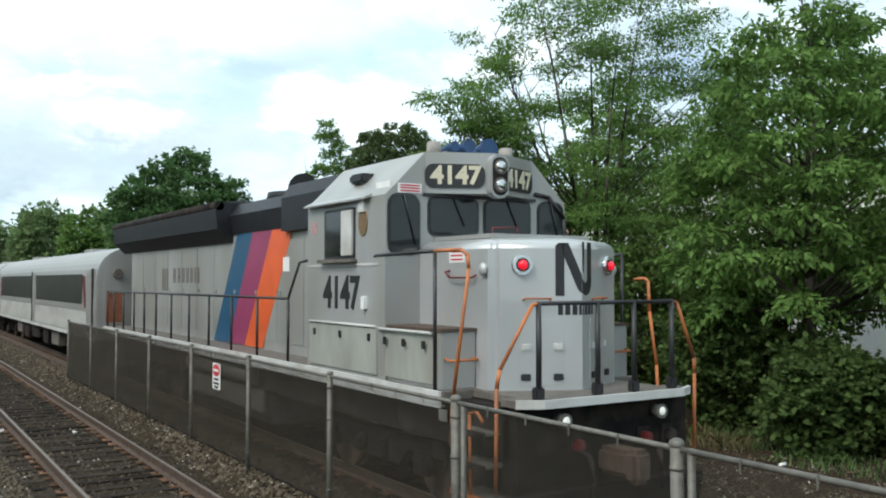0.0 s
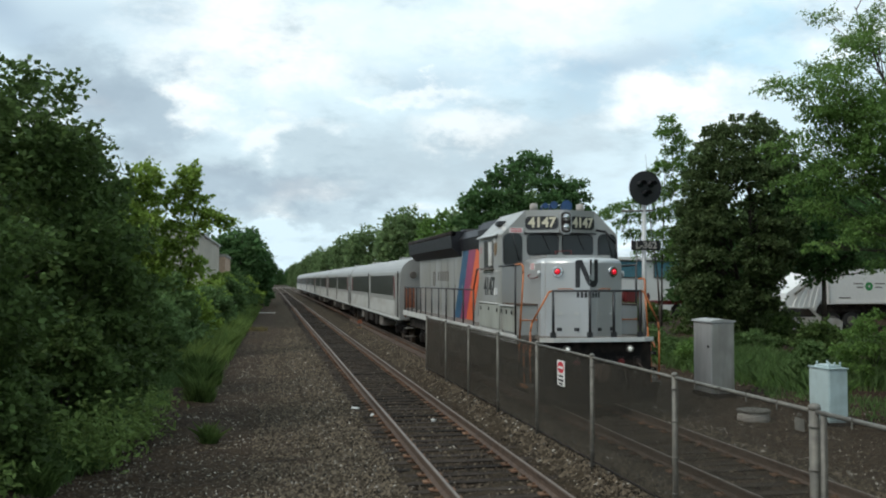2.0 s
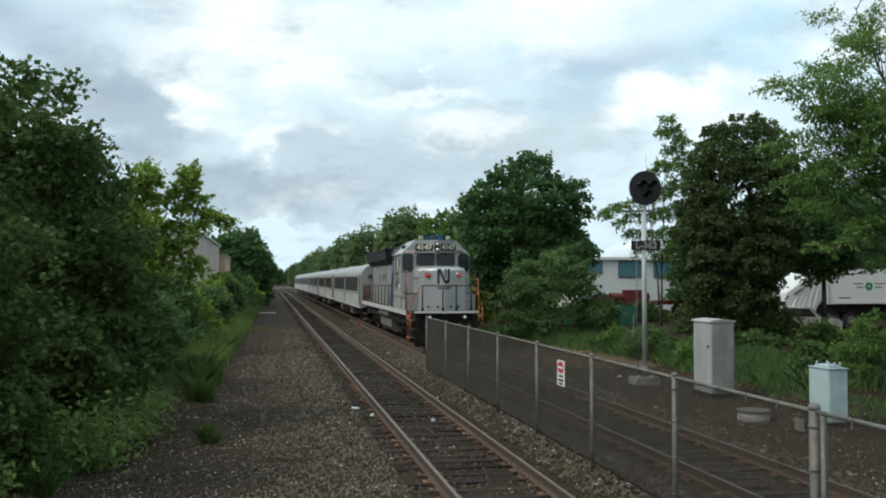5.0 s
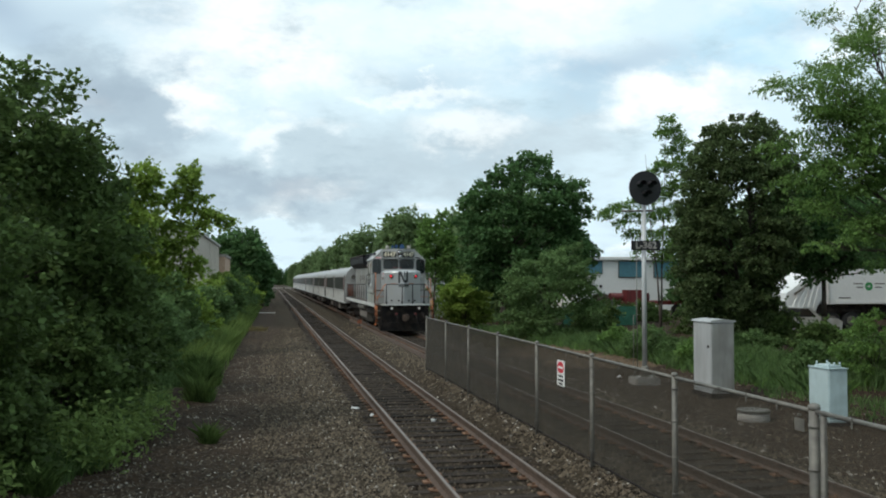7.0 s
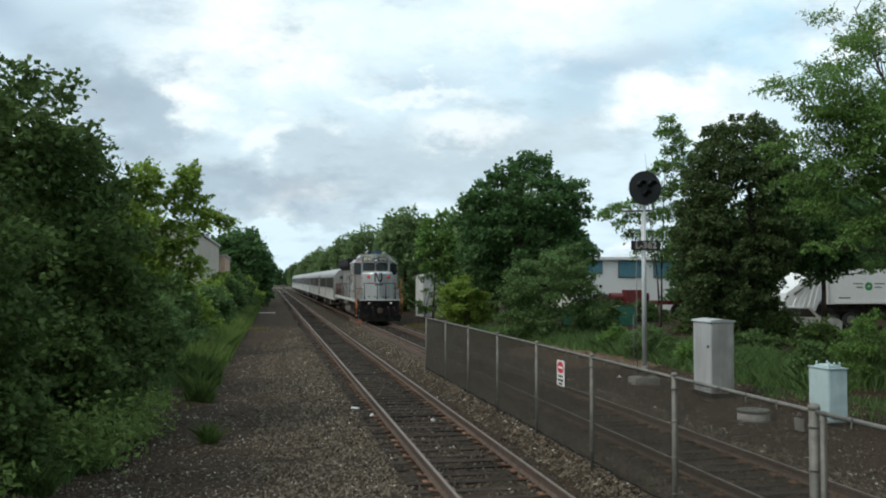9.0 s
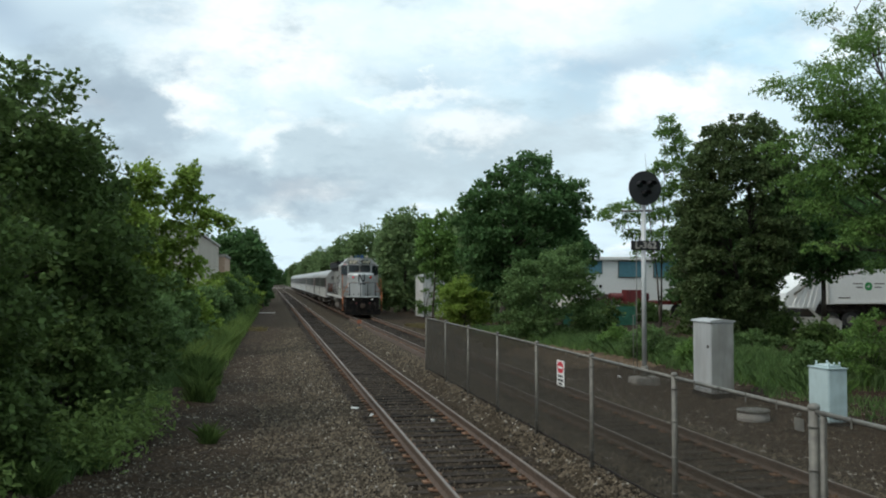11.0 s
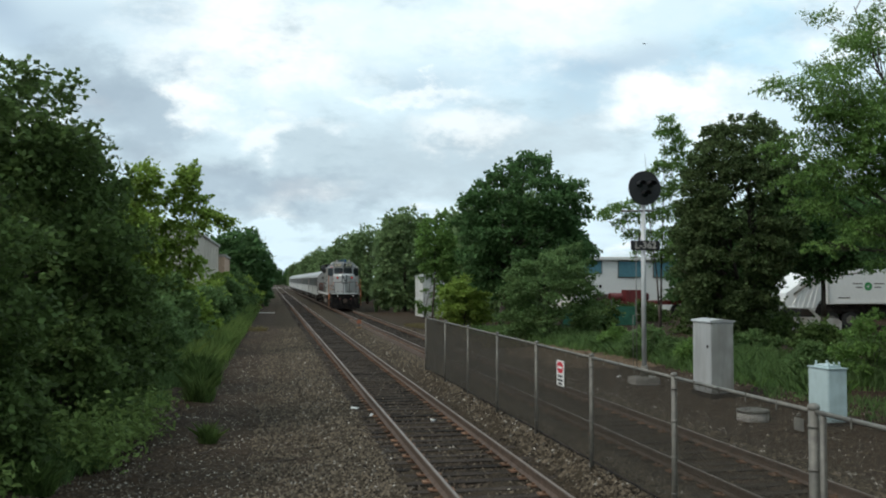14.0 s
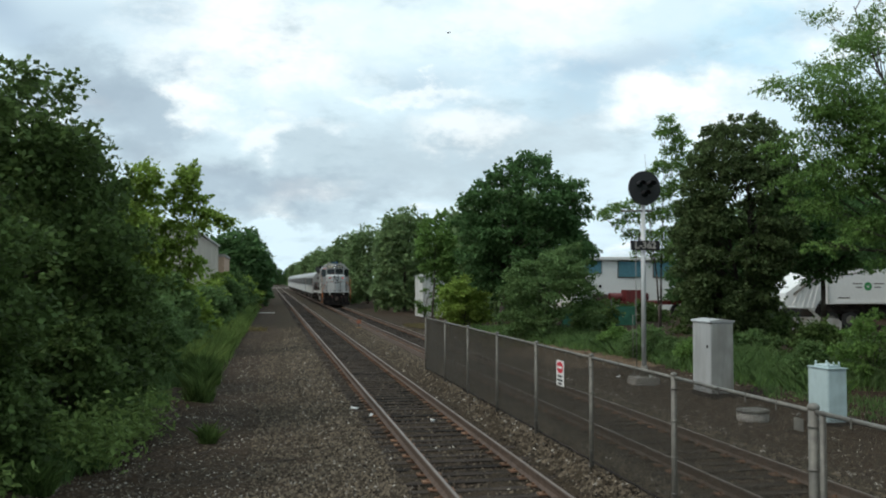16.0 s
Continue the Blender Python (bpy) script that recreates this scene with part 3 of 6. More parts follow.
def build_fence():
    fence = thing("wire_fence", "galvanised pipe fence with dark fine wire mesh between the tracks", "fence", (FX, 0, 0))
    for k, y in enumerate(POSTS):
        bm = bmesh.new()
        g = -0.24
        r = 0.048 if k in (7, 8) else 0.036
        bm_cyl(bm, (0, y, g), (0, y, FTOP + 0.02), r, r, 14)
        bm_ball(bm, (0, y, FTOP + 0.035), r * 1.25, (1, 1, 0.75))
        post = part("post", bm, "galv", fence)
        for z in (0.25, 0.7, 1.15, 1.55):
            part("tension_band", bm_cyl(bmesh.new(), (0, y, z - 0.012), (0, y, z + 0.012), r + 0.008, r + 0.008, 12), "galv", post)
        if k in (7, 8):
            bm = bm_cyl(bmesh.new(), (0.01, y - 0.13, g), (0.01, y - 0.13, FTOP - 0.02), 0.03, 0.03, 12)
            bm_ball(bm, (0.01, y - 0.13, FTOP - 0.01), 0.034)
            part("gate_post", bm, "galv", fence)
    for y0, y1 in zip(POSTS, POSTS[1:]):
        part("top_rail", bm_cyl(bmesh.new(), (0, y0, FTOP), (0, y1, FTOP), 0.022, 0.022, 10), "galv", fence)
        wires = []
        part("bottom_wire", bm_cyl(bmesh.new(), (0, y0, FLOW), (0, y1, FLOW), 0.016, 0.016, 6), "under", fence)
        span, high, step = y0 - y1 - 0.06, FTOP - FLOW - 0.02, 0.0285
        for sgn in (1, -1):
            c = -high
            while c < span:
                a0, a1 = max(c, 0), min(c + high, span)
                za, zb = a0 - c, a1 - c
                if sgn < 0:
                    za, zb = high - za, high - zb
                wires.append((-0.0015 * sgn, y1 + 0.03 + a0, FLOW + za, y1 + 0.03 + a1, FLOW + zb))
                c += step
        mesh_wires(wires, fence)
        for k in range(1, 5):
            y = y1 + (y0 - y1) * k / 5
            part("rail_tie", bm_box(bmesh.new(), -0.03, -0.022, y - 0.008, y + 0.008, FTOP - 0.07, FTOP + 0.025), "galv", fence)


build_fence()
# ---- trees and plants ----
def leaf_cloud(name, lobes, count, size, mat, seed, shell=0.55, flat=0.75, droop=0.0, slim=0.5, clump=12, fan=1.6, layer=0.6, even=0.667):
    """Leaves in small twig clumps on and inside lobes (x, y, z, rx, ry, rz)."""
    rng = np.random.default_rng(seed)
    lob = np.array(lobes, float)
    vol = (lob[:, 3] * lob[:, 4] * lob[:, 5]) ** even
    groups = max(count // clump, 1)
    pick = rng.choice(len(lob), groups, p=vol / vol.sum())
    d = rng.normal(size=(groups, 3))
    d /= np.linalg.norm(d, axis=1)[:, None]
    bulge = 1 + 0.16 * np.sin(5 * d[:, 0] + 2 * pick) * np.cos(4 * d[:, 2] + pick) + rng.normal(0, 0.07, groups)
    rad = (shell + (1 - shell) * rng.random(groups)) * bulge
    rad = np.where(rng.random(groups) < 0.2, rad * rng.random(groups), rad)
    c = lob[pick, :3] + d * lob[pick, 3:] * rad[:, None]
    outward = np.repeat(d, clump, 0)
    n = groups * clump
    p = np.repeat(c, clump, 0) + rng.normal(0, size * fan, (n, 3)) * np.array([1, 1, layer])
    p[:, 2] -= droop * rng.random(n)
    axis = rng.normal(size=(n, 3)) * np.array([1, 1, 0.5]) + outward * 0.8
    axis /= np.linalg.norm(axis, axis=1)[:, None]
    up = rng.normal(size=(n, 3)) * 0.6 + np.array([0, 0, flat]) + outward * 0.35
    side = np.cross(axis, up)
    side /= np.linalg.norm(side, axis=1)[:, None] + 1e-9
    nrm = np.cross(side, axis)
    s = (size * rng.uniform(0.6, 1.35, n))[:, None]
    tip, mid = p + axis * s, p + axis * s * 0.45
    v = np.stack([p, mid + side * s * slim - nrm * s * 0.12, tip - nrm * s * 0.2, mid - side * s * slim - nrm * s * 0.12], 1).reshape(-1, 3)
    f = np.arange(n * 4).reshape(-1, 4)
    return quick_mesh(name, v, f, mat)


def blade_mesh(name, p, axis, up, size, slim, mat, rng):
    """One bent, pointed blade for each place p along its axis."""
    axis = axis / (np.linalg.norm(axis, axis=1)[:, None] + 1e-9)
    side = np.cross(axis, up)
    side /= np.linalg.norm(side, axis=1)[:, None] + 1e-9
    nrm = np.cross(side, axis)
    s = (size * rng.uniform(0.65, 1.35, len(p)))[:, None]
    mid = p + axis * s * 0.45
    v = np.stack([p, mid + side * s * slim - nrm * s * 0.1, p + axis * s - nrm * s * 0.22, mid - side * s * slim - nrm * s * 0.1], 1).reshape(-1, 3)
    return quick_mesh(name, v, np.arange(len(p) * 4).reshape(-1, 4), mat)


def tuft_spots(rows, n, r, depth, seed, core=0.3):
    """Places for n leaf tufts of radius r in a crown with the outline rows (height, from, to), best spread of several tries."""
    rng = np.random.default_rng(seed)
    rows = np.array(sorted(rows), float)
    zs = np.linspace(rows[0, 0], rows[-1, 0], 80)
    wide = np.interp(zs, rows[:, 0], rows[:, 2] - rows[:, 1])
    share = (wide + 0.3) / (wide + 0.3).sum()
    got = np.zeros((0, 4))
    for k in range(n):
        z = rng.choice(zs, 8, p=share) + rng.normal(0, 0.05, 8)
        x0, x1 = np.interp(z, rows[:, 0], rows[:, 1]), np.interp(z, rows[:, 0], rows[:, 2])
        half = np.maximum((x1 - x0) / 2, 0.05)
        rad = r * rng.uniform(0.65, 1.25)
        t = np.where(rng.random(8) < 0.4, rng.integers(0, 2, 8) * math.pi + rng.normal(0, 0.35, 8), rng.uniform(0, 2 * math.pi, 8))
        f = np.sqrt(core + (1 - core) * rng.random(8))
        spot = np.stack([(x0 + x1) / 2 + np.maximum(half - rad * 0.75, 0.02) * f * np.cos(t), np.maximum(half * depth - rad * 0.75, 0.02) * f * np.sin(t), z - rad * 0.3, np.full(8, rad)], 1)
        if len(got):
            gap = np.linalg.norm(spot[:, None, :3] - got[None, :, :3], axis=2).min(1)
            spot = spot[gap.argmax()][None]
        got = np.concatenate([got, spot[:1]])
    return got


def tuft_leaves(name, tufts, count, size, mat, seed, flat=0.7, slim=0.42, droop=0.0, sprigs=4, reach=1.5, lift=0.5, heart=0.25):
    """Leaves over each tuft's upper and outer skin, with short sprigs standing out of it."""
    rng = np.random.default_rng(seed)
    mean = tufts[:, :3].mean(0)
    share = tufts[:, 3] ** 2
    pick = rng.choice(len(tufts), int(count * 0.72), p=share / share.sum())
    c, r = tufts[pick, :3], tufts[pick, 3:4]
    d = rng.normal(size=(len(pick), 3))
    d /= np.linalg.norm(d, axis=1)[:, None]
    d[:, 2] = np.where(rng.random(len(d)) < 0.6, np.abs(d[:, 2]), d[:, 2])
    deep = np.where(rng.random(len(d)) < heart, rng.random(len(d)) ** 0.5, 0.72 + 0.33 * rng.random(len(d)))[:, None]
    p = c + d * r * deep * np.array([1, 1, flat])
    axis = d * np.array([1, 1, 0.6]) + rng.normal(0, 0.55, d.shape) - np.array([0, 0, droop])
    up = rng.normal(0, 0.45, d.shape) + d * 0.5 + np.array([0, 0, lift])
    # sprigs: a line of leaves each, outward and up from the tuft
    per = 7
    n = max(int(count * 0.28) // per, 1)
    pick = rng.choice(len(tufts), n, p=share / share.sum())
    few = rng.integers(0, sprigs, n)
    turn = np.stack([np.sin(few * 2.4 + pick * 1.7), np.cos(few * 2.4 + pick * 1.7), 0.55 * np.sin(few * 1.9 + pick)], 1)
    out = (tufts[pick, :3] - mean)
    out /= np.linalg.norm(out, axis=1)[:, None] + 1e-6
    way = turn * 0.9 + out * 0.7 + np.array([0, 0, 0.25 - droop * 0.5]) + rng.normal(0, 0.16, (n, 3))
    way /= np.linalg.norm(way, axis=1)[:, None]
    along = np.linspace(0.75, reach, per)[None, :, None] * tufts[pick, 3][:, None, None]
    q = tufts[pick, None, :3] + way[:, None] * along * np.array([1, 1, flat * 0.6 + 0.4]) + rng.normal(0, size * 0.35, (n, per, 3))
    qa = way[:, None] * 0.8 + rng.normal(0, 0.7, (n, per, 3)) - np.array([0, 0, droop])
    qu = rng.normal(0, 0.4, (n, per, 3)) + np.array([0, 0, lift + 0.3])
    return blade_mesh(name, np.concatenate([p, q.reshape(-1, 3)]), np.concatenate([axis, qa.reshape(-1, 3)]), np.concatenate([up, qu.reshape(-1, 3)]), size, slim, mat, rng)


def limb_mesh(tufts, r, seed, stems=1, limbs=40, lean=0.6):
    """Tapered stems from the foot into the crown, and a bent limb to the tufts."""
    rng = random.Random(seed)
    bm = bmesh.new()
    top = float(tufts[:, 2].max())
    low = float(np.percentile(tufts[:, 2], 8))
    mx, my = float(tufts[:, 0].mean()), float(tufts[:, 1].mean())
    wide = float(np.ptp(tufts[:, 0])) / 2
    lines = []
    for k in range(stems):
        a = 6.283 * k / stems + 0.6
        o = 0.0 if stems == 1 else 0.34
        end = Vector((mx + wide * o * math.cos(a) * 1.2, my + wide * o * math.sin(a), top * (0.93 if k == 0 else rng.uniform(0.75, 0.9))))
        pts = []
        for j in range(7):
            f = j / 6
            pts.append(Vector((end.x * f ** 1.3 + rng.uniform(-1, 1) * 0.1 * f, end.y * f ** 1.3 + rng.uniform(-1, 1) * 0.1 * f, end.z * f)))
        lines.append(pts)
        bm_cyl(bm, (0, 0, -0.1), pts[0] + (pts[1] - pts[0]) * 0.15, r * 1.5, r * 1.02, 10)
        for j in range(6):
            bm_cyl(bm, pts[j], pts[j + 1], r * (1 - 0.15 * j), r * (1 - 0.15 * (j + 1)), 9)
    order = list(range(len(tufts)))
    rng.shuffle(order)
    for i in order[:limbs]:
        t = Vector(tufts[i, :3])
        pts = min(lines, key=lambda ln: (ln[4].xy - t.xy).length)
        away = (t.xy - pts[3].xy).length
        z = max(min(t.z - lean * away, top * 0.86), min(low * 0.8, t.z))
        f = max(min(z / max(pts[-1].z, 0.1), 0.99), 0.0) * 6
        j = min(int(f), 5)
        a = pts[j].lerp(pts[j + 1], f - j)
        m = a.lerp(t, 0.5) + Vector((rng.uniform(-1, 1), rng.uniform(-1, 1), rng.uniform(0.2, 0.9))) * 0.1 * (t - a).length
        w = r * max(0.12, 0.42 - 0.05 * f)
        bm_cyl(bm, a, m, w, w * 0.6, 6)
        bm_cyl(bm, m, t, w * 0.6, w * 0.15, 5)
        for _ in range(2):
            e = t + Vector((rng.uniform(-1, 1), rng.uniform(-1, 1), rng.uniform(-0.2, 0.8))) * tufts[i, 3]
            bm_cyl(bm, m.lerp(t, rng.uniform(0.3, 0.9)), e, w * 0.28, w * 0.06, 4)
    return bm


def tree(label, at, rows, mat, tufts, r, count, size, seed, trunk=0.16, group="", name="tree", depth=0.85, core=0.3, stems=1, limbs=40, lean=0.6, spots=None, **kw):
    """A tree or bush: outline rows (height, from, to) about its foot, filled with tufts of leaves."""
    x, y = at
    z = float(ground_height(np.array([x]), np.array([y]))[0]) - 0.05
    t = thing(name, label, name, (x, y, z), group=group)
    spot = tuft_spots(rows, tufts, r, depth, seed, core) if spots is None else np.array(spots, float)
    spot[:, 2] -= z
    part("trunk" if name == "tree" else "stem", limb_mesh(spot, trunk, seed, stems, limbs, lean), "bark", t)
    crown = new("crown", tuft_leaves("crown", spot, count, size, mat, seed + 7, **kw))
    crown.parent = t
    return t


def dome(h, r, low=0.0, tip=0.25, seed=0):
    """Outline rows of an uneven rounded crown."""
    rng = random.Random(seed)
    out = []
    for f, w in ((0.0, 0.72), (0.2, 0.95), (0.45, 1.0), (0.65, 0.9), (0.82, 0.66), (0.94, 0.42), (1.0, tip)):
        out.append((low + (h - low) * f, -r * w * rng.uniform(0.85, 1.12), r * w * rng.uniform(0.85, 1.12)))
    return out


def plant_path_side():
    dark = "dark green broadleaf tree, dense and leafy to the ground"
    g = "trees along the path"
    tree(dark, (-6.1, 20.5), [(6.85, 0.9, 1.7), (6.6, 0.0, 1.85), (6.3, -1.6, 2.3), (5.9, -2.6, 2.55), (5.6, -2.8, 3.2), (4.9, -2.9, 3.0), (4.3, -2.9, 3.35), (3.4, -3.0, 3.4), (2.4, -3.0, 3.5), (1.2, -2.6, 3.3), (0.1, -2.0, 3.0)],
         "maple", 125, 0.68, 54000, 0.13, 61, 0.2, g, core=0.4, sprigs=5, reach=1.45, heart=0.12)
    tree(dark, (-6.2, 14.4), [(5.95, 2.0, 2.5), (5.75, 1.0, 2.55), (5.3, 0.0, 2.0), (4.8, -1.5, 1.9), (4.1, -2.5, 2.5), (3.5, -2.7, 3.0), (2.1, -2.7, 3.1), (0.9, -2.5, 2.9), (0.1, -2.0, 2.6)],
         "maple", 100, 0.56, 42000, 0.105, 62, 0.18, g, core=0.4, sprigs=5, reach=1.45, heart=0.12)
    tree(dark, (-5.5, 26.5), [(6.7, -0.6, 0.6), (6.2, -1.6, 1.4), (5.0, -2.3, 1.7), (3.6, -2.4, 2.1), (2.0, -2.3, 2.2), (0.2, -1.8, 2.0)], "maple", 110, 0.55, 26000, 0.14, 63, 0.17, g)
    tree(dark, (-9.5, 27.0), dome(8.2, 3.0, 0.6, seed=4), "maple", 90, 0.7, 12000, 0.18, 64, 0.2, g)
    tree(dark, (-8.2, 33.0), dome(6.0, 2.4, 0.4, seed=5), "maple", 90, 0.6, 14000, 0.17, 65, 0.16, g)
    tree(dark, (-11.0, 18.0), dome(7.6, 3.0, 0.6, seed=6), "maple", 80, 0.7, 10000, 0.17, 66, 0.2, g)
    for k, (x, y, h, r) in enumerate([(-4.3, 14.6, 1.7, 1.1), (-3.9, 18.2, 2.2, 1.15), (-3.7, 22.0, 2.6, 1.1), (-3.9, 26.0, 2.6, 1.25), (-4.0, 30.5, 2.7, 1.35), (-4.1, 35.0, 2.4, 1.4)]):
        # nearest four take darker leaves, deep shade put into their colour
        tree("dark green undergrowth bush beside the path", (x, y), dome(h, r, -0.2, seed=250 + k), "maple" if k < 4 else "bush", 34, 0.34, 8500, 0.11, 260 + k, 0.03, "bushes along the path", "bush", limbs=12, stems=3)
    # saplings: a few thin stems with separate bright tufts
    spot = [(-0.1, 0.1, 7.45, 0.5), (0.15, -0.2, 6.95, 0.55), (-0.4, 0.2, 6.6, 0.6), (0.3, 0.3, 6.1, 0.6), (-0.6, 0, 5.7, 0.65), (0.1, -0.3, 5.3, 0.6), (-0.9, 0.2, 5.0, 0.6), (-0.2, 0.3, 4.6, 0.65), (0.5, 0, 4.4, 0.5), (-0.8, -0.2, 4.0, 0.7), (0.1, 0.2, 3.6, 0.7), (-0.6, 0.1, 3.0, 0.7), (0.5, -0.1, 2.9, 0.7)]
    tree("young tree with fresh yellow-green leaves", (-5.2, 40.0), [], "lime", 0, 0, 7800, 0.17, 71, 0.055, "saplings along the path", spots=spot, stems=2, limbs=13, reach=1.6, heart=0.4)
    spot = [(0.3, 0.1, 7.5, 0.42), (0.25, -0.2, 7.0, 0.5), (-0.2, 0.1, 6.5, 0.5), (0.5, 0.2, 6.3, 0.5), (0.0, 0, 5.8, 0.5), (0.8, 0.1, 5.75, 0.42), (1.3, 0, 5.55, 0.42), (1.75, 0.1, 5.35, 0.36), (0.5, -0.2, 5.1, 0.5), (-0.4, 0.2, 5.1, 0.5), (0.1, 0, 4.4, 0.5), (-0.6, 0.1, 4.0, 0.6), (0.5, 0.1, 3.6, 0.5), (-0.2, 0, 3.0, 0.7)]
    tree("young tree with fresh yellow-green leaves and open branches", (-3.7, 40.5), [], "lime", 0, 0, 6600, 0.16, 72, 0.05, "saplings along the path", spots=spot, stems=2, limbs=14, reach=1.6, heart=0.4)
    tree("young tree with fresh yellow-green leaves", (-6.6, 44.0), dome(6.6, 1.8, 1.0, seed=9), "lime", 34, 0.6, 7000, 0.18, 73, 0.07, "saplings along the path")
    for k, (x, y, h, r) in enumerate([(-4.1, 39.0, 2.9, 1.5), (-3.9, 45.0, 2.6, 1.5), (-3.6, 52, 2.6, 1.7), (-3.8, 60, 2.9, 1.7), (-3.0, 70, 2.8, 1.6), (-4.0, 80, 3.6, 2.2), (-3.0, 92, 3.4, 2.2), (-2.4, 104, 3.2, 2.0)]):
        tree("light green shrub beside the path", (x, y), dome(h, r, -0.2, seed=270 + k), "bush" if k % 2 == 0 else "lime", 36, 0.45, 6000, 0.18, 280 + k, 0.03, "shrubs along the path", "bush", limbs=10, stems=3)
    a = tree("distant dark green broadleaf tree", (-3.6, 112), [(9.3, -1.6, 0.8), (8.4, -2.6, 2.6), (7.4, -3.2, 3.5), (6.0, -3.6, 4.2), (3.3, -3.4, 4.2), (0.5, -3.0, 3.9)], "oak", 90, 0.85, 5400, 0.50, 95, 0.25, "far trees along the path", limbs=16)
    for x, y, rz in ((-3.6, 124, 10), (-9.5, 128, 140), (-4.6, 150, 20), (-4.5, 190, 200), (-5, 240, 350), (-14, 100, 80), (-16, 70, 250), (-15, 45, 30)):
        copy_thing(a, pose(x, y, -0.2, 0, 0, rz))
    # closing woods past the far crossing
    for x, y, rz in ((-8, 470, 10), (-1, 500, 60), (5, 520, 110), (11, 490, 200), (18, 470, 40), (-14, 430, 90)):
        copy_thing(a, pose(x, y, -0.2, 0, 0, rz))


def plant_belt():
    """The belt of trees across the tracks, out to the far crossing."""
    g = "belt of trees beside the line"
    b = tree("mid green broadleaf tree in a belt beside the line", (13.4, 90), [(9.8, -0.8, 0.9), (9.0, -2.2, 2.3), (7.4, -2.9, 2.9), (4.9, -3.2, 3.2), (2.4, -3.2, 3.2), (0.2, -2.8, 2.8)], "far", 100, 0.75, 6200, 0.40, 110, 0.2, g, limbs=16)
    c = tree("mid green broadleaf tree with a broad crown", (17.8, 80), dome(8.6, 2.9, 0.0, seed=21), "far", 90, 0.75, 5400, 0.40, 111, 0.2, g, limbs=16)
    for k in range(22):
        y = 101 + k * (9.5 + k * 0.55)
        copy_thing((b, c)[k % 2], pose(13.2 + 1.5 * math.sin(k * 2.3) + (1.4 if y < 125 else -1.2 if y < 200 else -0.9), y, -0.25, 0, 0, k * 77))
    for k, (x, y) in enumerate(((18.5, 86), (19.5, 74), (18.5, 66), (38, 66), (44, 78), (50, 92), (28, 104), (58, 60), (48, 52), (42, 44), (46, 61), (45, 51), (40, 34), (36, 28), (34, -2), (30, -6), (24, -4))):
        copy_thing((b, c)[k % 2], pose(x, y, -0.2, 0, 0, 40 + k * 61))
    tree("light green locust tree beside the line", (11.9, 66), [(7.7, 0.4, 1.1), (6.9, -1.0, 1.6), (5.2, -1.5, 2.0), (4.2, -0.9, 1.8), (3.4, 0.3, 1.6)], "locust", 40, 0.5, 7500, 0.19, 152, 0.09, sprigs=5, reach=1.6)
    spot = [(-0.1, 0, 3.75, 0.35), (0.5, 0.1, 3.9, 0.4), (1.0, 0, 3.6, 0.4), (1.5, 0.1, 3.2, 0.45), (0.9, 0, 2.7, 0.3), (0.35, 0, 3.2, 0.26), (-0.2, 0.1, 2.9, 0.2), (1.3, 0, 2.2, 0.4), (1.7, 0.1, 1.6, 0.45), (0.1, 0, 2.0, 0.2), (0.75, 0.1, 1.7, 0.24), (1.2, 0, 1.0, 0.45), (0.6, 0, 0.5, 0.4), (-0.1, 0.1, 0.4, 0.4), (-0.4, 0, 1.0, 0.25)]
    tree("loose light green shrub climbing a pale shed", (12.55, 73.5), [], "locust", 0, 0, 3000, 0.17, 158, 0.03, "", "bush", spots=spot, stems=3, limbs=15, heart=0.5)
    tree("light green shrub under a locust tree", (13.0, 60), dome(3.3, 2.0, 0.0, seed=31), "lime", 40, 0.5, 9000, 0.17, 154, 0.03, "", "bush", limbs=10, stems=3)
    tree("tall dark green oak with an uneven crown", (14.0, 54), [(10.9, 1.7, 2.5), (10.5, 1.0, 3.1), (9.7, -0.3, 3.9), (8.7, -1.9, 5.4), (7.6, -2.7, 5.7), (6.2, -3.0, 5.5), (4.8, -2.7, 6.3), (3.6, -2.2, 5.9), (2.6, -1.2, 4.4)],
         "oak", 170, 0.6, 36000, 0.21, 161, 0.2, depth=0.75, sprigs=5, reach=1.5)
    tree("large grey-green bush under an oak", (14.6, 46), [(4.6, 0.4, 1.8), (4.1, -0.7, 2.3), (3.4, -2.5, 2.6), (2.2, -3.0, 2.8), (1.0, -2.9, 2.9), (0.0, -2.3, 2.7)], "bush", 90, 0.48, 24000, 0.13, 171, 0.05, "", "bush", limbs=26, stems=5)
    # leafy above, with gaps under the middle of its crown and one side open
    tree("round-crowned dark green tree", (20.3, 36), [(10.0, -0.8, 0.9), (9.6, -1.6, 1.8), (9.0, -2.2, 2.3), (7.9, -2.8, 2.7), (6.7, -3.1, 2.7), (5.2, -3.3, 2.8), (3.8, -3.4, 2.3), (2.6, -3.2, 1.5), (1.6, -2.9, 1.0), (0.6, -2.3, 0.7)],
         "plum", 280, 0.44, 58000, 0.14, 181, 0.13, depth=0.72, core=0.25, stems=3, limbs=110, lean=1.0, sprigs=3, reach=1.15, heart=0.35)
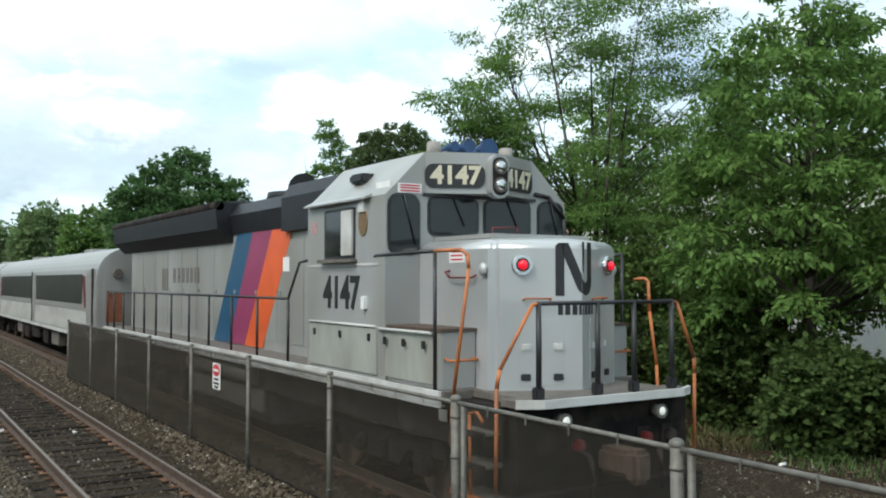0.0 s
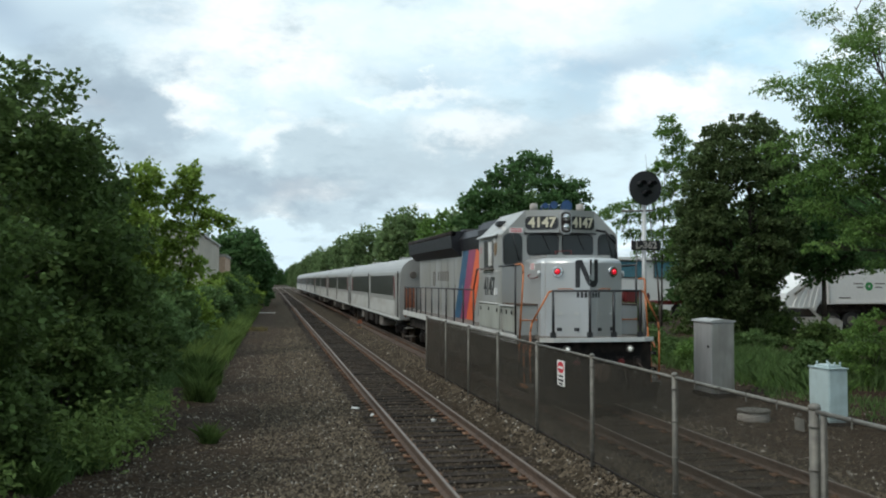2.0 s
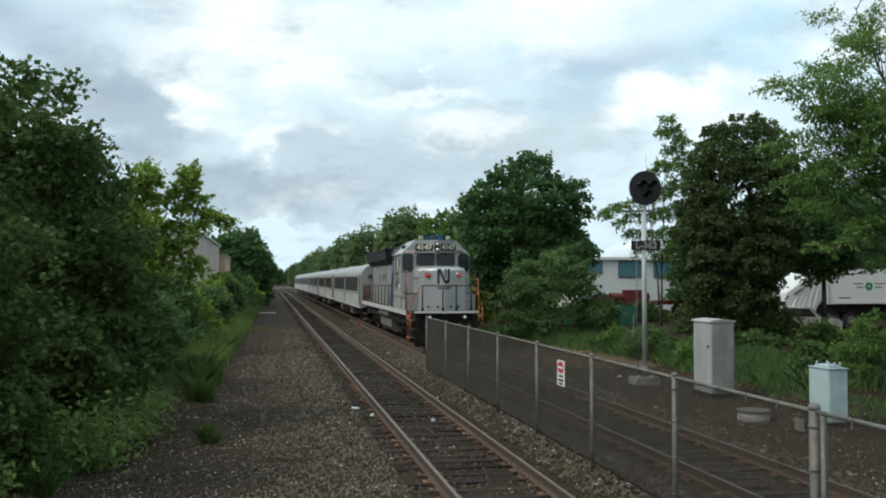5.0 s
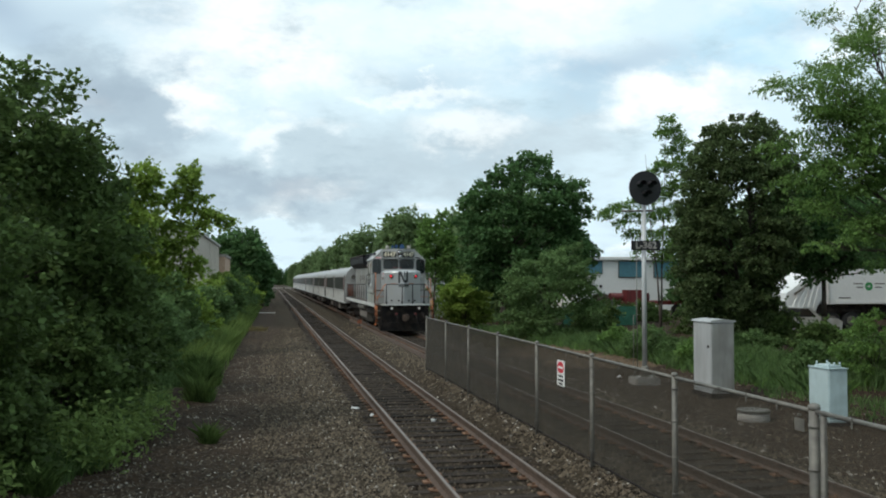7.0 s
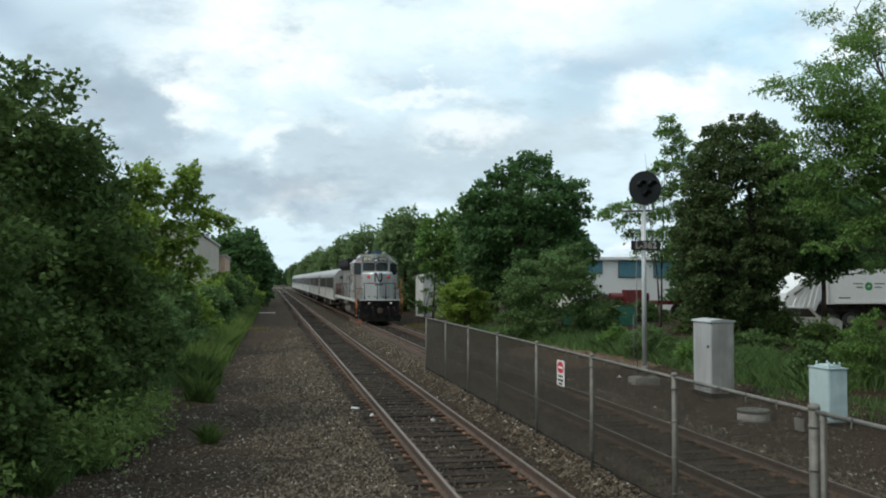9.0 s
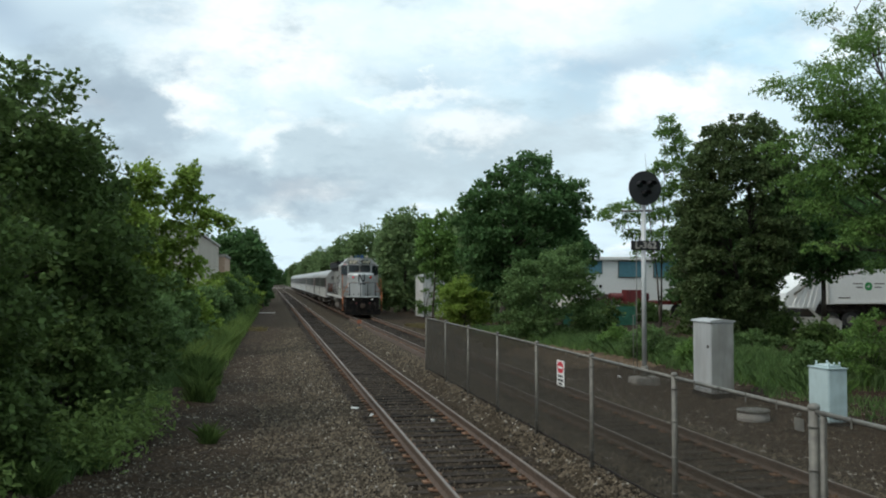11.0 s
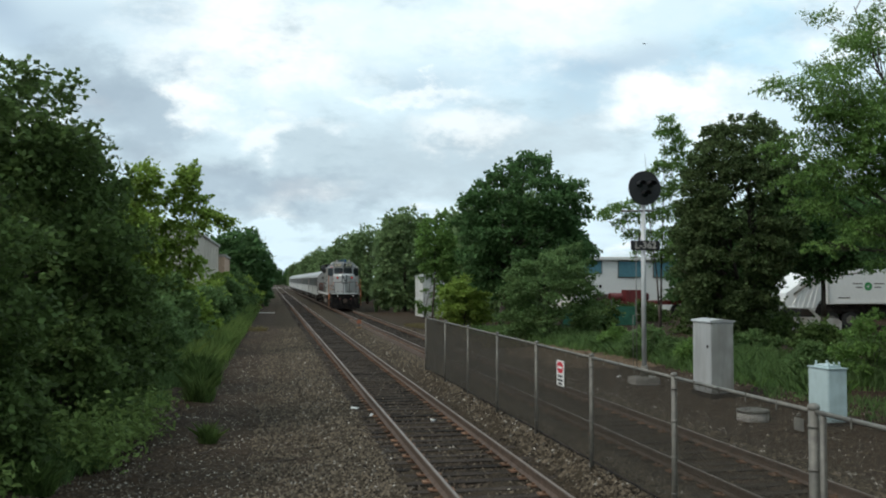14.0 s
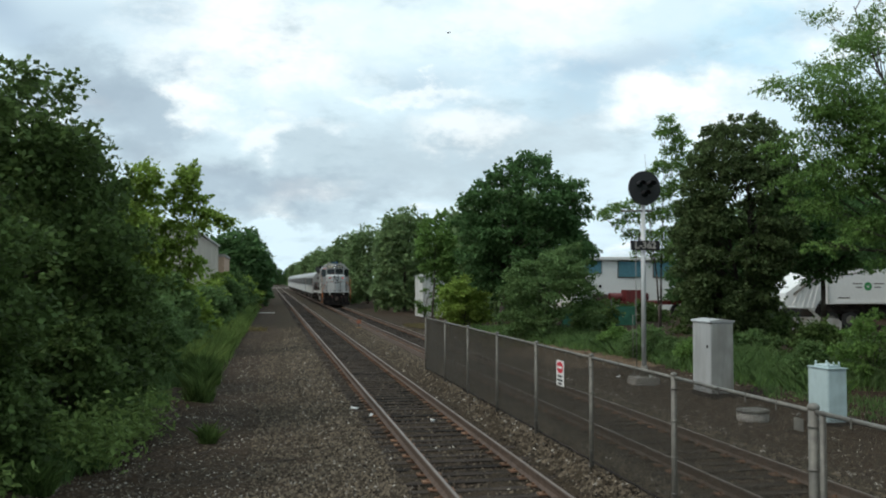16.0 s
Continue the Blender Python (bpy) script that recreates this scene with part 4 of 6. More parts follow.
    spot = [(0.45, 0, 11.3, 0.42), (0.8, 0.2, 10.75, 0.45), (0.1, -0.1, 10.6, 0.38), (1.2, 0, 10.2, 0.5), (0.6, 0.2, 9.7, 0.45), (1.5, 0, 9.3, 0.6), (0.9, 0.1, 8.8, 0.6), (0.1, 0, 8.9, 0.42), (-0.35, 0.2, 8.5, 0.4), (1.9, 0, 8.4, 0.6), (1.0, 0, 7.8, 0.6), (0.3, 0.2, 7.5, 0.5), (-0.5, 0, 7.2, 0.45), (-1.2, 0.1, 7.0, 0.4),
            (-2.1, 0, 6.7, 0.4), (-2.8, 0.1, 6.45, 0.4), (-3.2, 0, 6.2, 0.3), (-1.6, 0.2, 6.2, 0.42), (-0.8, 0, 6.2, 0.45), (0.0, 0, 6.4, 0.5), (0.9, 0, 6.6, 0.6), (-2.3, 0, 5.8, 0.35), (-1.5, 0.1, 5.3, 0.4), (-0.6, 0, 5.2, 0.5), (0.4, 0, 5.3, 0.6), (-1.0, 0.1, 4.4, 0.45), (0.0, 0, 4.2, 0.5), (0.9, 0, 4.5, 0.6)]
    tree("thin open tree with light leaves", (20.4, 45), [], "locust", 0, 0, 14000, 0.14, 191, 0.06, spots=spot, stems=2, limbs=28, lean=0.8, heart=0.5, reach=1.5, slim=0.3)
    d = tree("dense dark green tree behind the yard", (37.0, 60), dome(9.6, 3.4, 0.0, seed=41), "oak", 90, 0.75, 14000, 0.27, 186, 0.2, "trees behind the yard")
    for x, y, rz in ((42.5, 60, 80), (45.5, 54, 150), (40.0, 66, 220), (33.5, 66, 30)):
        copy_thing(d, pose(x, y, -0.1, 0, 0, rz))


def plant_locusts():
    """Feathery many-stemmed locusts and dense undergrowth across from the platform end."""
    # flat layered sprays: across, up and radius, the long low limb first
    layers = [(-6.1, 7.55, 0.5), (-5.4, 7.75, 0.7), (-4.6, 8.0, 0.8), (-3.9, 8.3, 0.8), (-4.8, 7.2, 0.6), (-3.9, 7.3, 0.8), (-3.0, 7.7, 0.8), (-5.2, 6.5, 0.6), (-4.4, 6.3, 0.8), (-3.5, 6.6, 0.8), (-2.6, 6.8, 0.8),
              (-4.9, 5.5, 0.7), (-4.1, 5.3, 0.9), (-3.1, 5.6, 0.9), (-2.1, 5.7, 0.9), (-4.6, 4.6, 0.7), (-3.7, 4.3, 0.8), (-2.7, 4.6, 0.9), (-4.5, 3.85, 0.5), (-1.5, 4.8, 0.9), (-3.2, 8.9, 0.7), (-2.6, 9.4, 0.8), (-3.0, 10.2, 0.7), (-2.2, 10.7, 0.8), (-1.6, 9.9, 0.9), (-1.4, 8.9, 1.0),
              (-1.6, 7.8, 0.9), (-0.6, 10.8, 1.0), (-0.4, 9.5, 1.0), (-0.3, 8.2, 1.1), (-0.7, 6.7, 1.0), (0.8, 11.2, 1.0), (0.9, 10.0, 1.0), (1.0, 8.6, 1.1), (0.8, 7.3, 1.1), (0.4, 5.8, 1.1), (2.2, 10.6, 1.0), (2.3, 9.2, 1.1), (2.4, 7.8, 1.2), (2.2, 6.4, 1.2), (3.6, 10.4, 1.0), (3.8, 9.0, 1.1), (3.8, 7.5, 1.2), (3.5, 6.0, 1.2),
              (5.0, 9.6, 1.0), (5.2, 8.0, 1.0), (4.9, 6.5, 1.1), (0.2, 12.0, 0.9), (-1.2, 11.7, 0.8), (1.8, 12.1, 0.9), (-2.0, 11.9, 0.6),
              (-1.0, 3.9, 1.0), (0.3, 4.5, 1.1), (1.5, 4.9, 1.2), (2.5, 4.3, 1.1), (0.7, 3.3, 1.0), (-0.5, 5.3, 1.0), (3.5, 4.7, 1.1), (-1.8, 3.2, 0.8), (1.7, 3.4, 1.0), (4.6, 5.2, 1.0), (-2.6, 3.6, 0.8), (-4.8, 6.0, 0.7), (-4.0, 5.9, 0.8), (-3.2, 6.1, 0.8), (-2.5, 6.2, 0.8), (-5.0, 6.9, 0.6), (-4.2, 6.85, 0.7), (-3.3, 7.1, 0.7)]
    rng = random.Random(5)
    spot = []
    for x, z, r in layers:
        x += 0.25 if x < -2.8 else 0.0
        spot.append((x, rng.uniform(-0.6, 0.6), z, r * (0.8 if x < -1 else 1.0)))
        for _ in range(3 if x < -1 and z < 7 else 2):
            spot.append((x + rng.uniform(-0.7, 0.7), rng.uniform(-2.4, 2.4) * (0.45 if x < -2.8 else 1.0), z + rng.uniform(-0.35, 0.35), r * rng.uniform(0.5, 0.75)))
    tree("tall feathery locust tree with layered light green branches", (18.0, 20.0), [], "locust", 0, 0, 128000, 0.095, 210, 0.10, "locust trees", spots=spot, stems=6, limbs=130, lean=0.75, flat=0.32, slim=0.25, droop=0.35, sprigs=6, reach=1.4, lift=0.9, heart=0.5)
    tree("dark green tree behind a feathery locust tree", (25.0, 37.5), dome(8.0, 2.4, 3.4, seed=47), "oak", 80, 0.6, 16000, 0.17, 213, 0.14, core=0.1)
    lo = "tall leafy tree with drooping light green branches"
    tree(lo, (17.6, 12.6), [(10.8, -0.6, 0.2), (9.9, -1.2, 0.6), (9.0, -2.2, 0.9), (8.2, -2.4, 2.2), (7.5, -3.0, 3.0), (6.3, -3.1, 3.4), (5.1, -3.2, 3.6), (3.8, -3.5, 3.6), (2.4, -3.3, 3.4)], "locust", 120, 0.55, 40000, 0.16, 211, 0.12, "locust trees",
         flat=0.5, slim=0.24, droop=0.55, sprigs=6, reach=1.5, stems=2, limbs=90, lift=0.8, heart=0.35)
    for k, (x, y, h, r) in enumerate([(24.8, 26.5, 11.0, 3.0), (23.4, 17.0, 11.0, 3.4), (19.5, 8.0, 9.5, 3.2), (20, 3, 10, 3.6)]):
        tree(lo, (x, y), dome(h, r, 3.4 if x > 21 else 1.5, seed=50 + k), "locust", 75, 0.7, 12000, 0.21, 214 + k, 0.12, "locust trees", flat=0.5, slim=0.24, droop=0.5, stems=2, limbs=50)
    for k, (x, y, r, h) in enumerate([(18.6, 22.0, 1.7, 2.2), (17.2, 17.5, 1.9, 3.8), (16.2, 13.6, 1.7, 2.9), (15.3, 10.6, 1.4, 1.7), (15.8, 7.8, 1.8, 2.4), (17.5, 5.0, 2.2, 3.0), (20.8, 20.5, 2.0, 4.0), (20.0, 15.0, 2.4, 4.6), (20.9, 31.6, 1.2, 1.15), (18.6, 50.0, 1.6, 1.5), (21.5, 55.0, 1.8, 1.5), (25.0, 58.0, 1.8, 1.3), (22.6, 44.5, 2.0, 3.0), (18.2, 15.2, 1.8, 3.6), (23.4, 39.4, 1.5, 1.9), (21.6, 37.6, 1.5, 1.5), (27.4, 30.5, 1.8, 4.0)]):
        # these leaf tones hold the shade under the trees in their colour
        tree("dense green undergrowth bush", (x, y), dome(h, r, -0.1, seed=230 + k), ("maple", "shade", "maple")[k % 3], 60 if k < 8 else 30, 0.42, 11000 if k < 8 or k == 13 else 5000, 0.13 if k < 8 else 0.15, 240 + k, 0.04, "undergrowth across the tracks", "bush", limbs=14, stems=4)
    for k, (x, y, r, h) in enumerate([(18.6, 32.5, 1.2, 0.9), (15.3, 30.5, 0.9, 0.7), (15.2, 34.5, 1.2, 1.0), (17.6, 24.0, 1.3, 1.9), (16.8, 26.0, 0.7, 0.8), (15.6, 39.0, 0.9, 0.7), (19.3, 27.0, 1.0, 1.1)]):
        tree("low green shrub on the bank", (x, y), dome(h, r, -0.15, seed=330 + k), "locust" if k % 2 else "bush", 26, 0.28, 6000, 0.085, 340 + k, 0.02, "low shrubs on the bank", "bush", limbs=8, stems=4)


plant_path_side()
plant_belt()
plant_locusts()


def blades(name, label, spots, count, mat, height, seed, lean=0.35):
    """Grass and weed blades round the given spots (x, y, radius)."""
    rng = np.random.default_rng(seed)
    sp = np.array(spots, float)
    pick = rng.choice(len(sp), count, p=sp[:, 2] ** 2 / (sp[:, 2] ** 2).sum())
    a, r = rng.uniform(0, 6.283, count), np.sqrt(rng.random(count)) * sp[pick, 2]
    x, y = sp[pick, 0] + r * np.cos(a), sp[pick, 1] + r * np.sin(a)
    p = np.stack([x, y, ground_height(x, y) - 0.02], 1)
    h = height * rng.uniform(0.45, 1.2, count) * (1.05 - 0.5 * (r / sp[pick, 2]) ** 2)
    d = rng.normal(0, lean, (count, 2))
    w = 0.009 + 0.007 * rng.random(count)
    t = rng.uniform(0, 6.283, count)
    side = np.stack([np.cos(t) * w, np.sin(t) * w, np.zeros(count)], 1)
    mid = p + np.stack([d[:, 0] * h * 0.35, d[:, 1] * h * 0.35, h * 0.6], 1)
    tip = p + np.stack([d[:, 0] * h, d[:, 1] * h, h], 1)
    v = np.stack([p - side * 0.6, p + side * 0.6, mid + side, tip, mid - side], 1).reshape(-1, 3)
    f = np.arange(count * 5).reshape(-1, 5)
    tagged(new(name, quick_mesh(name, v, f, mat)), label, "grass", kind="stuff")


def weeds():
    edge = [(-3.75 + 0.35 * math.sin(k * 1.7) + 0.03 * k, 15.2 + 1.1 * k, 0.75) for k in range(30)]
    blades("path_grass", "tall green grass and weeds along the path edge", edge, 17000, "bush", 0.48, 501)
    blades("tall_grass", "tall light green grass beside the path", [(-2.9 + 0.02 * k, 33 + 2.0 * k, 1.4) for k in range(32)], 30000, "grass", 0.95, 502)
    blades("weed_tufts", "small dark weed tufts on bare dirt", [(-1.16, 18.5, 0.17), (-3.4, 14.4, 0.3)], 1500, "shade", 0.40, 503, 0.45)
    blades("tall_weed_clump", "tall dark green weed clump at the path edge", [(-1.75, 24.6, 0.34), (-1.95, 28.5, 0.5), (-2.2, 31.5, 0.6)], 2600, "shade", 0.75, 510, 0.4)
    bank = []
    for k in range(5, 66):
        y = 20.5 + 0.5 * k
        edge_x = float(np.interp(y, [20.6, 23.5, 26, 29.7, 34, 36.3, 40.6, 52.5], [15.5, 14.6, 14.4, 14.4, 14.9, 14.4, 13.8, 11.8]))
        bank.append((edge_x + 0.7 + 0.35 * math.sin(k * 2.1), y, 0.8))
        bank.append((edge_x + 2.3 + 0.6 * math.sin(k * 1.3), y + 0.2, 1.2))
    blades("bank_grass", "rough green grass on the bank behind the cabinets", bank, 34000, "bush", 0.62, 504, 0.45)
    blades("bank_weeds", "lighter green weeds growing through the bank grass", bank, 12000, "locust", 0.5, 509, 0.6)
    blades("bank_edge_grass", "green weeds at the foot of the undergrowth", [(14.6 + 0.5 * math.sin(k * 1.3), 6.5 + 0.9 * k, 0.9) for k in range(20)], 3200, "bush", 0.24, 505)
    blades("dry_grass", "dry straw-coloured grass tufts at the bank", [(13.9, 12.0, 0.6), (14.3, 12.9, 0.5), (11.2, 42, 1.2), (10.9, 46, 1.2), (10.6, 52, 1.4), (10.4, 60, 1.5), (-0.9, 58, 0.8)], 3800, "straw", 0.35, 506, 0.6)
    # broad-leaved weeds by the path
    for k, (x, y, h) in enumerate(((-3.2, 15.6, 1.05), (-2.75, 16.0, 0.9), (-2.95, 17.2, 1.0), (-2.5, 17.9, 1.0), (-3.4, 16.6, 0.9), (-3.62, 13.2, 0.6), (-2.55, 16.7, 0.8), (-3.05, 16.2, 0.85), (-2.35, 18.8, 0.95), (-2.3, 20.2, 0.9), (-2.6, 19.4, 1.0))):
        t = thing("weed", "single upright green weed with broad leaves", "weed", (x, y, float(ground_height(np.array([x]), np.array([y]))[0])), group="weeds by the path")
        part("stem", bm_cyl(bmesh.new(), (0, 0, -0.03), (0.02, 0, h), 0.012, 0.004, 6), "grass", t)
        lf = new("leaves", leaf_cloud("leaves", [(0, 0, h * f, 0.16 - 0.1 * f, 0.16 - 0.1 * f, 0.06) for f in (0.2, 0.4, 0.6, 0.8, 0.95)], 200, 0.14, "grass", 520 + k, clump=2, slim=0.2))
        lf.parent = t


weeds()
# ---- locomotive: its nose looks back towards the platform ----
def rrect(a0, a1, b0, b1, r, n=4):
    pts = []
    for ca, cb, t0 in ((a1 - r, b1 - r, 0), (a0 + r, b1 - r, 90), (a0 + r, b0 + r, 180), (a1 - r, b0 + r, 270)):
        for k in range(n + 1):
            t = radians(t0 + 90 * k / n)
            pts.append((ca + r * math.cos(t), cb + r * math.sin(t)))
    return pts


def bevel_upright(bm, offset, seg=3, pick=lambda v: True):
    es = [e for e in bm.edges if abs(e.verts[0].co.x - e.verts[1].co.x) < 1e-4 and abs(e.verts[0].co.y - e.verts[1].co.y) < 1e-4 and pick(e.verts[0].co)]
    bmesh.ops.bevel(bm, geom=es, offset=offset, segments=seg, affect="EDGES", clamp_overlap=True)
    return bm


def side_panel(poly, s, x, thick):
    """A plate on the side s, from the plane x outward; poly in (y, z)."""
    return bm_prism(bmesh.new(), poly, "x", s * x, s * (x + thick))


WHEEL_R = 0.51


def wheelset(parent, y, r=WHEEL_R):
    ax = part("wheelset", bm_cyl(bmesh.new(), (-0.85, 0, 0), (0.85, 0, 0), 0.09, 0.09, 12), "under", parent)
    ax.matrix_basis = pose(0, y, r)
    for s in (-1, 1):
        bm = bm_cyl(bmesh.new(), (s * 0.69, 0, 0), (s * 0.82, 0, 0), r, r, 32)
        bm_cyl(bm, (s * 0.665, 0, 0), (s * 0.69, 0, 0), r + 0.025, r + 0.025, 32)
        bm_cyl(bm, (s * 0.82, 0, 0), (s * 0.86, 0, 0), 0.16, 0.13, 16)
        for k in range(6):
            t = k * math.pi / 3
            bm_cyl(bm, (s * 0.82, 0.3 * math.cos(t), 0.3 * math.sin(t)), (s * 0.826, 0.3 * math.cos(t), 0.3 * math.sin(t)), 0.05, 0.05, 8)
        part("wheel", bm, "rust", ax)
    return ax


def truck_frame(parent, yc, base):
    for s in (-1, 1):
        poly = [(yc - base / 2 - 0.55, 0.62), (yc - base / 2 + 0.45, 0.62), (yc - 0.7, 0.38), (yc + 0.7, 0.38), (yc + base / 2 - 0.45, 0.62), (yc + base / 2 + 0.55, 0.62), (yc + base / 2 + 0.5, 0.86), (yc + 0.6, 0.78), (yc - 0.6, 0.78), (yc - base / 2 - 0.5, 0.86)]
        part("truck_side_frame", side_panel(poly, s, 0.92, 0.14), "under", parent)
        for yy in (yc - base / 2, yc + base / 2):
            box("axle_box", (min(s * 1.0, s * 1.16), max(s * 1.0, s * 1.16), yy - 0.16, yy + 0.16, 0.36, 0.70), "under", parent, bevel=0.03)
        for d in (-0.32, 0.32):
            bm = bmesh.new()
            bm_cyl(bm, (s * 1.08, yc + d, 0.44), (s * 1.08, yc + d, 0.70), 0.06, 0.06, 10)
            for k in range(5):
                bm_cyl(bm, (s * 1.08, yc + d, 0.46 + 0.05 * k), (s * 1.08, yc + d, 0.48 + 0.05 * k), 0.1, 0.1, 12)
            part("spring", bm, "under", parent)


def build_loco():
    L = thing("locomotive", "grey diesel locomotive with slanted blue, magenta and orange stripes", "locomotive", (7.25, 8.64, 0))
    # frame, deck and side sills
    part("underframe", bm_prism(bmesh.new(), [(-1.3, -0.6), (1.3, -0.6), (1.3, 18.5), (-1.3, 18.5)], "z", 0.95, 1.50), "under", L)
    deck = part("deck", bm_prism(bmesh.new(), [(-1.53, 0.42), (-1.53, 18.7), (1.53, 18.7), (1.53, 0.42)], "z", 1.50, 1.60), "tread", L, "worn brown tread-plate walkway")
    for s in (-1, 1):
        a, b = sorted((s * 1.535, s * 1.575))
        box("side_sill", (a, b, 0.45, 18.7, 1.41, 1.605), "white", L, "off-white painted sill")
    part("front_platform", bm_prism(bmesh.new(), [(-1.05, -0.88), (1.05, -0.88), (1.32, -0.73), (1.32, -0.45), (1.1, -0.45), (1.1, 0.42), (-1.1, 0.42), (-1.1, -0.45), (-1.32, -0.45), (-1.32, -0.73)], "z", 1.52, 1.60), "tread", L)
    part("anticlimber", bm_prism(bmesh.new(), [(-1.35, -0.76), (-1.07, -0.92), (1.07, -0.92), (1.35, -0.76), (1.325, -0.73), (1.05, -0.885), (-1.05, -0.885), (-1.325, -0.73)], "z", 1.52, 1.615), "white", L, "white front edge strip")
    pilot = part("pilot", bm_prism(bmesh.new(), [(-1.30, -0.72), (1.30, -0.72), (1.30, -0.45), (-1.30, -0.45)], "z", 0.55, 1.515), "pilot_black", L, "black front pilot plate")
    part("snow_plow", bm_prism(bmesh.new(), [(-1.35, 0.14), (1.35, 0.14), (1.45, 0.58), (-1.45, 0.58)], "y", -0.86, -0.72), "pilot_black", L)
    cp = bm_box(bmesh.new(), -0.16, 0.16, -1.25, -0.7, 0.72, 1.02, 0.05)
    bm_box(cp, -0.22, 0.05, -1.42, -1.2, 0.68, 1.06, 0.06)
    part("coupler", cp, "rust", L)
    for s, col in ((-0.5, "red_paint"), (0.55, "red_paint"), (0.95, "under")):
        bm = bm_tube(bmesh.new(), [(s, -0.74, 1.05), (s + 0.02, -0.98, 0.95), (s + 0.05, -1.02, 0.7), (s + 0.1, -0.95, 0.5)], 0.03, 8)
        part("air_hose", bm, "under", L)
        part("hose_bracket", bm_box(bmesh.new(), s - 0.09, s + 0.11, -0.75, -0.72, 0.96, 1.18, 0.01), "under", L)
        part("hose_valve", bm_box(bmesh.new(), s - 0.05, s + 0.07, -0.86, -0.72, 1.0, 1.12, 0.02), col, L)
    for s in (-0.74, 0.74):
        bm = bm_cyl(bmesh.new(), (s, -0.73, 1.36), (s, -0.88, 1.36), 0.075, 0.085, 20)
        d = part("ditch_light", bm, "galv", L)
        part("lens", bm_ball(bmesh.new(), (s, -0.876, 1.36), 0.055, (1, 0.35, 1)), "lens_clear", d, "lit clear lens")
    # nose with a centre crease
    bm = bm_prism(bmesh.new(), [(-1.0, 1.9), (-1.0, 0.167), (0, -0.30), (1.0, 0.167), (1.0, 1.9)], "z", 1.60, 3.30)
    bevel_upright(bm, 0.09, 4, lambda v: v.y < 0.3 and abs(v.x) > 0.5)
    top = [f for f in bm.faces if f.normal.z > 0.9]
    for dz, k in ((0.06, 0.975), (0.05, 0.935), (0.025, 0.88)):
        g = bmesh.ops.extrude_face_region(bm, geom=top)
        bmesh.ops.delete(bm, geom=top, context="FACES_ONLY")
        top = [f for f in g["geom"] if isinstance(f, bmesh.types.BMFace)]
        for v in {v for f in top for v in f.verts}:
            v.co = (v.co.x * k, 1.9 - (1.9 - v.co.y) * (0.35 + 0.65 * k), v.co.z + dz)
    for f in bm.faces:
        f.smooth = 0.1 < f.normal.z < 0.95
    nose = part("nose", bm, "silver", L, "brighter silver painted short nose")
    box("nose_top_plate", (-0.8, 0.8, 0.45, 1.84, 3.425, 3.50), "body", nose, bevel=0.02)
    ang = math.degrees(math.atan2(0.42, 0.9))
    for s in (-1, 1):
        n = Vector((s * math.sin(radians(ang)), -math.cos(radians(ang)), 0))
        c = Vector((s * 0.67, -0.30 + 0.67 * 0.4667, 3.10))
        m = part("marker_light", bm_cyl(bmesh.new(), c - n * 0.02, c + n * 0.05, 0.135, 0.12, 24), "chrome", L)
        part("bezel", bm_cyl(bmesh.new(), c + n * 0.045, c + n * 0.06, 0.085, 0.08, 20), "black", m)
        part("lens", bm_ball(bmesh.new(), c + n * 0.055, 0.062, (1, 1, 1)), "lens_red", m, "glowing red lens")
        rz = s * ang
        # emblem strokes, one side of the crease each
        base = Matrix.Translation((0, -0.30, 0)) @ Matrix.Rotation(radians(rz), 4, "Z")
        k = s
        if s < 0:
            polys = [[(-0.33, 2.73), (-0.22, 2.73), (-0.22, 3.22), (-0.22, 3.36), (-0.29, 3.37), (-0.33, 3.33)], [(-0.26, 3.37), (-0.17, 3.37), (-0.004, 2.98), (-0.004, 2.76), (-0.05, 2.80), (-0.22, 3.20)]]
            small = [(-0.30, -0.24), (-0.21, -0.15), (-0.12, -0.06), (-0.04, -0.006)]
        else:
            polys = [[(0.005, 2.76), (0.10, 2.73), (0.20, 2.76), (0.26, 2.86), (0.26, 3.38), (0.15, 3.38), (0.15, 2.92), (0.08, 2.88), (0.005, 2.93)], [(0.005, 3.05), (0.04, 3.0), (0.06, 3.38), (0.005, 3.38)]]
            small = [(0.02, 0.05), (0.08, 0.14), (0.17, 0.23), (0.26, 0.31)]
        for p in polys:
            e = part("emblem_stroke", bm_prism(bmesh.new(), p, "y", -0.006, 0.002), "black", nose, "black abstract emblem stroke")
            e.matrix_basis = base
        for a, b in small:
            e = part("lettering_bar", bm_box(bmesh.new(), a, b, -0.005, 0.002, 2.50, 2.62), "black", nose)
            e.matrix_basis = base
        # hatch plates, latches and sand fillers on the nose face
        d = s * 0.5
        e = part("hatch", bm_prism(bmesh.new(), rrect(d - 0.28, d + 0.28, 1.66, 2.45, 0.03), "y", -0.008, 0.004), "silver", nose)
        e.matrix_basis = base
        for (px, pz) in ((d - 0.2, 2.12), (d + 0.2, 2.12), (d - 0.2, 1.76), (d + 0.2, 1.76)):
            e = part("latch", bm_box(bmesh.new(), px - 0.06, px + 0.06, -0.03, -0.006, pz - 0.04, pz + 0.04, 0.008), "black" if pz < 2 else "white", nose)
            e.matrix_basis = base
        bm = bm_tube(bmesh.new(), [(d - 0.22, 0, 2.68), (d - 0.22, -0.07, 2.70), (d + 0.1, -0.07, 2.70), (d + 0.1, 0, 2.68)], 0.012, 6)
        e = part("grab_iron", bm, "orange", nose)
        e.matrix_basis = base
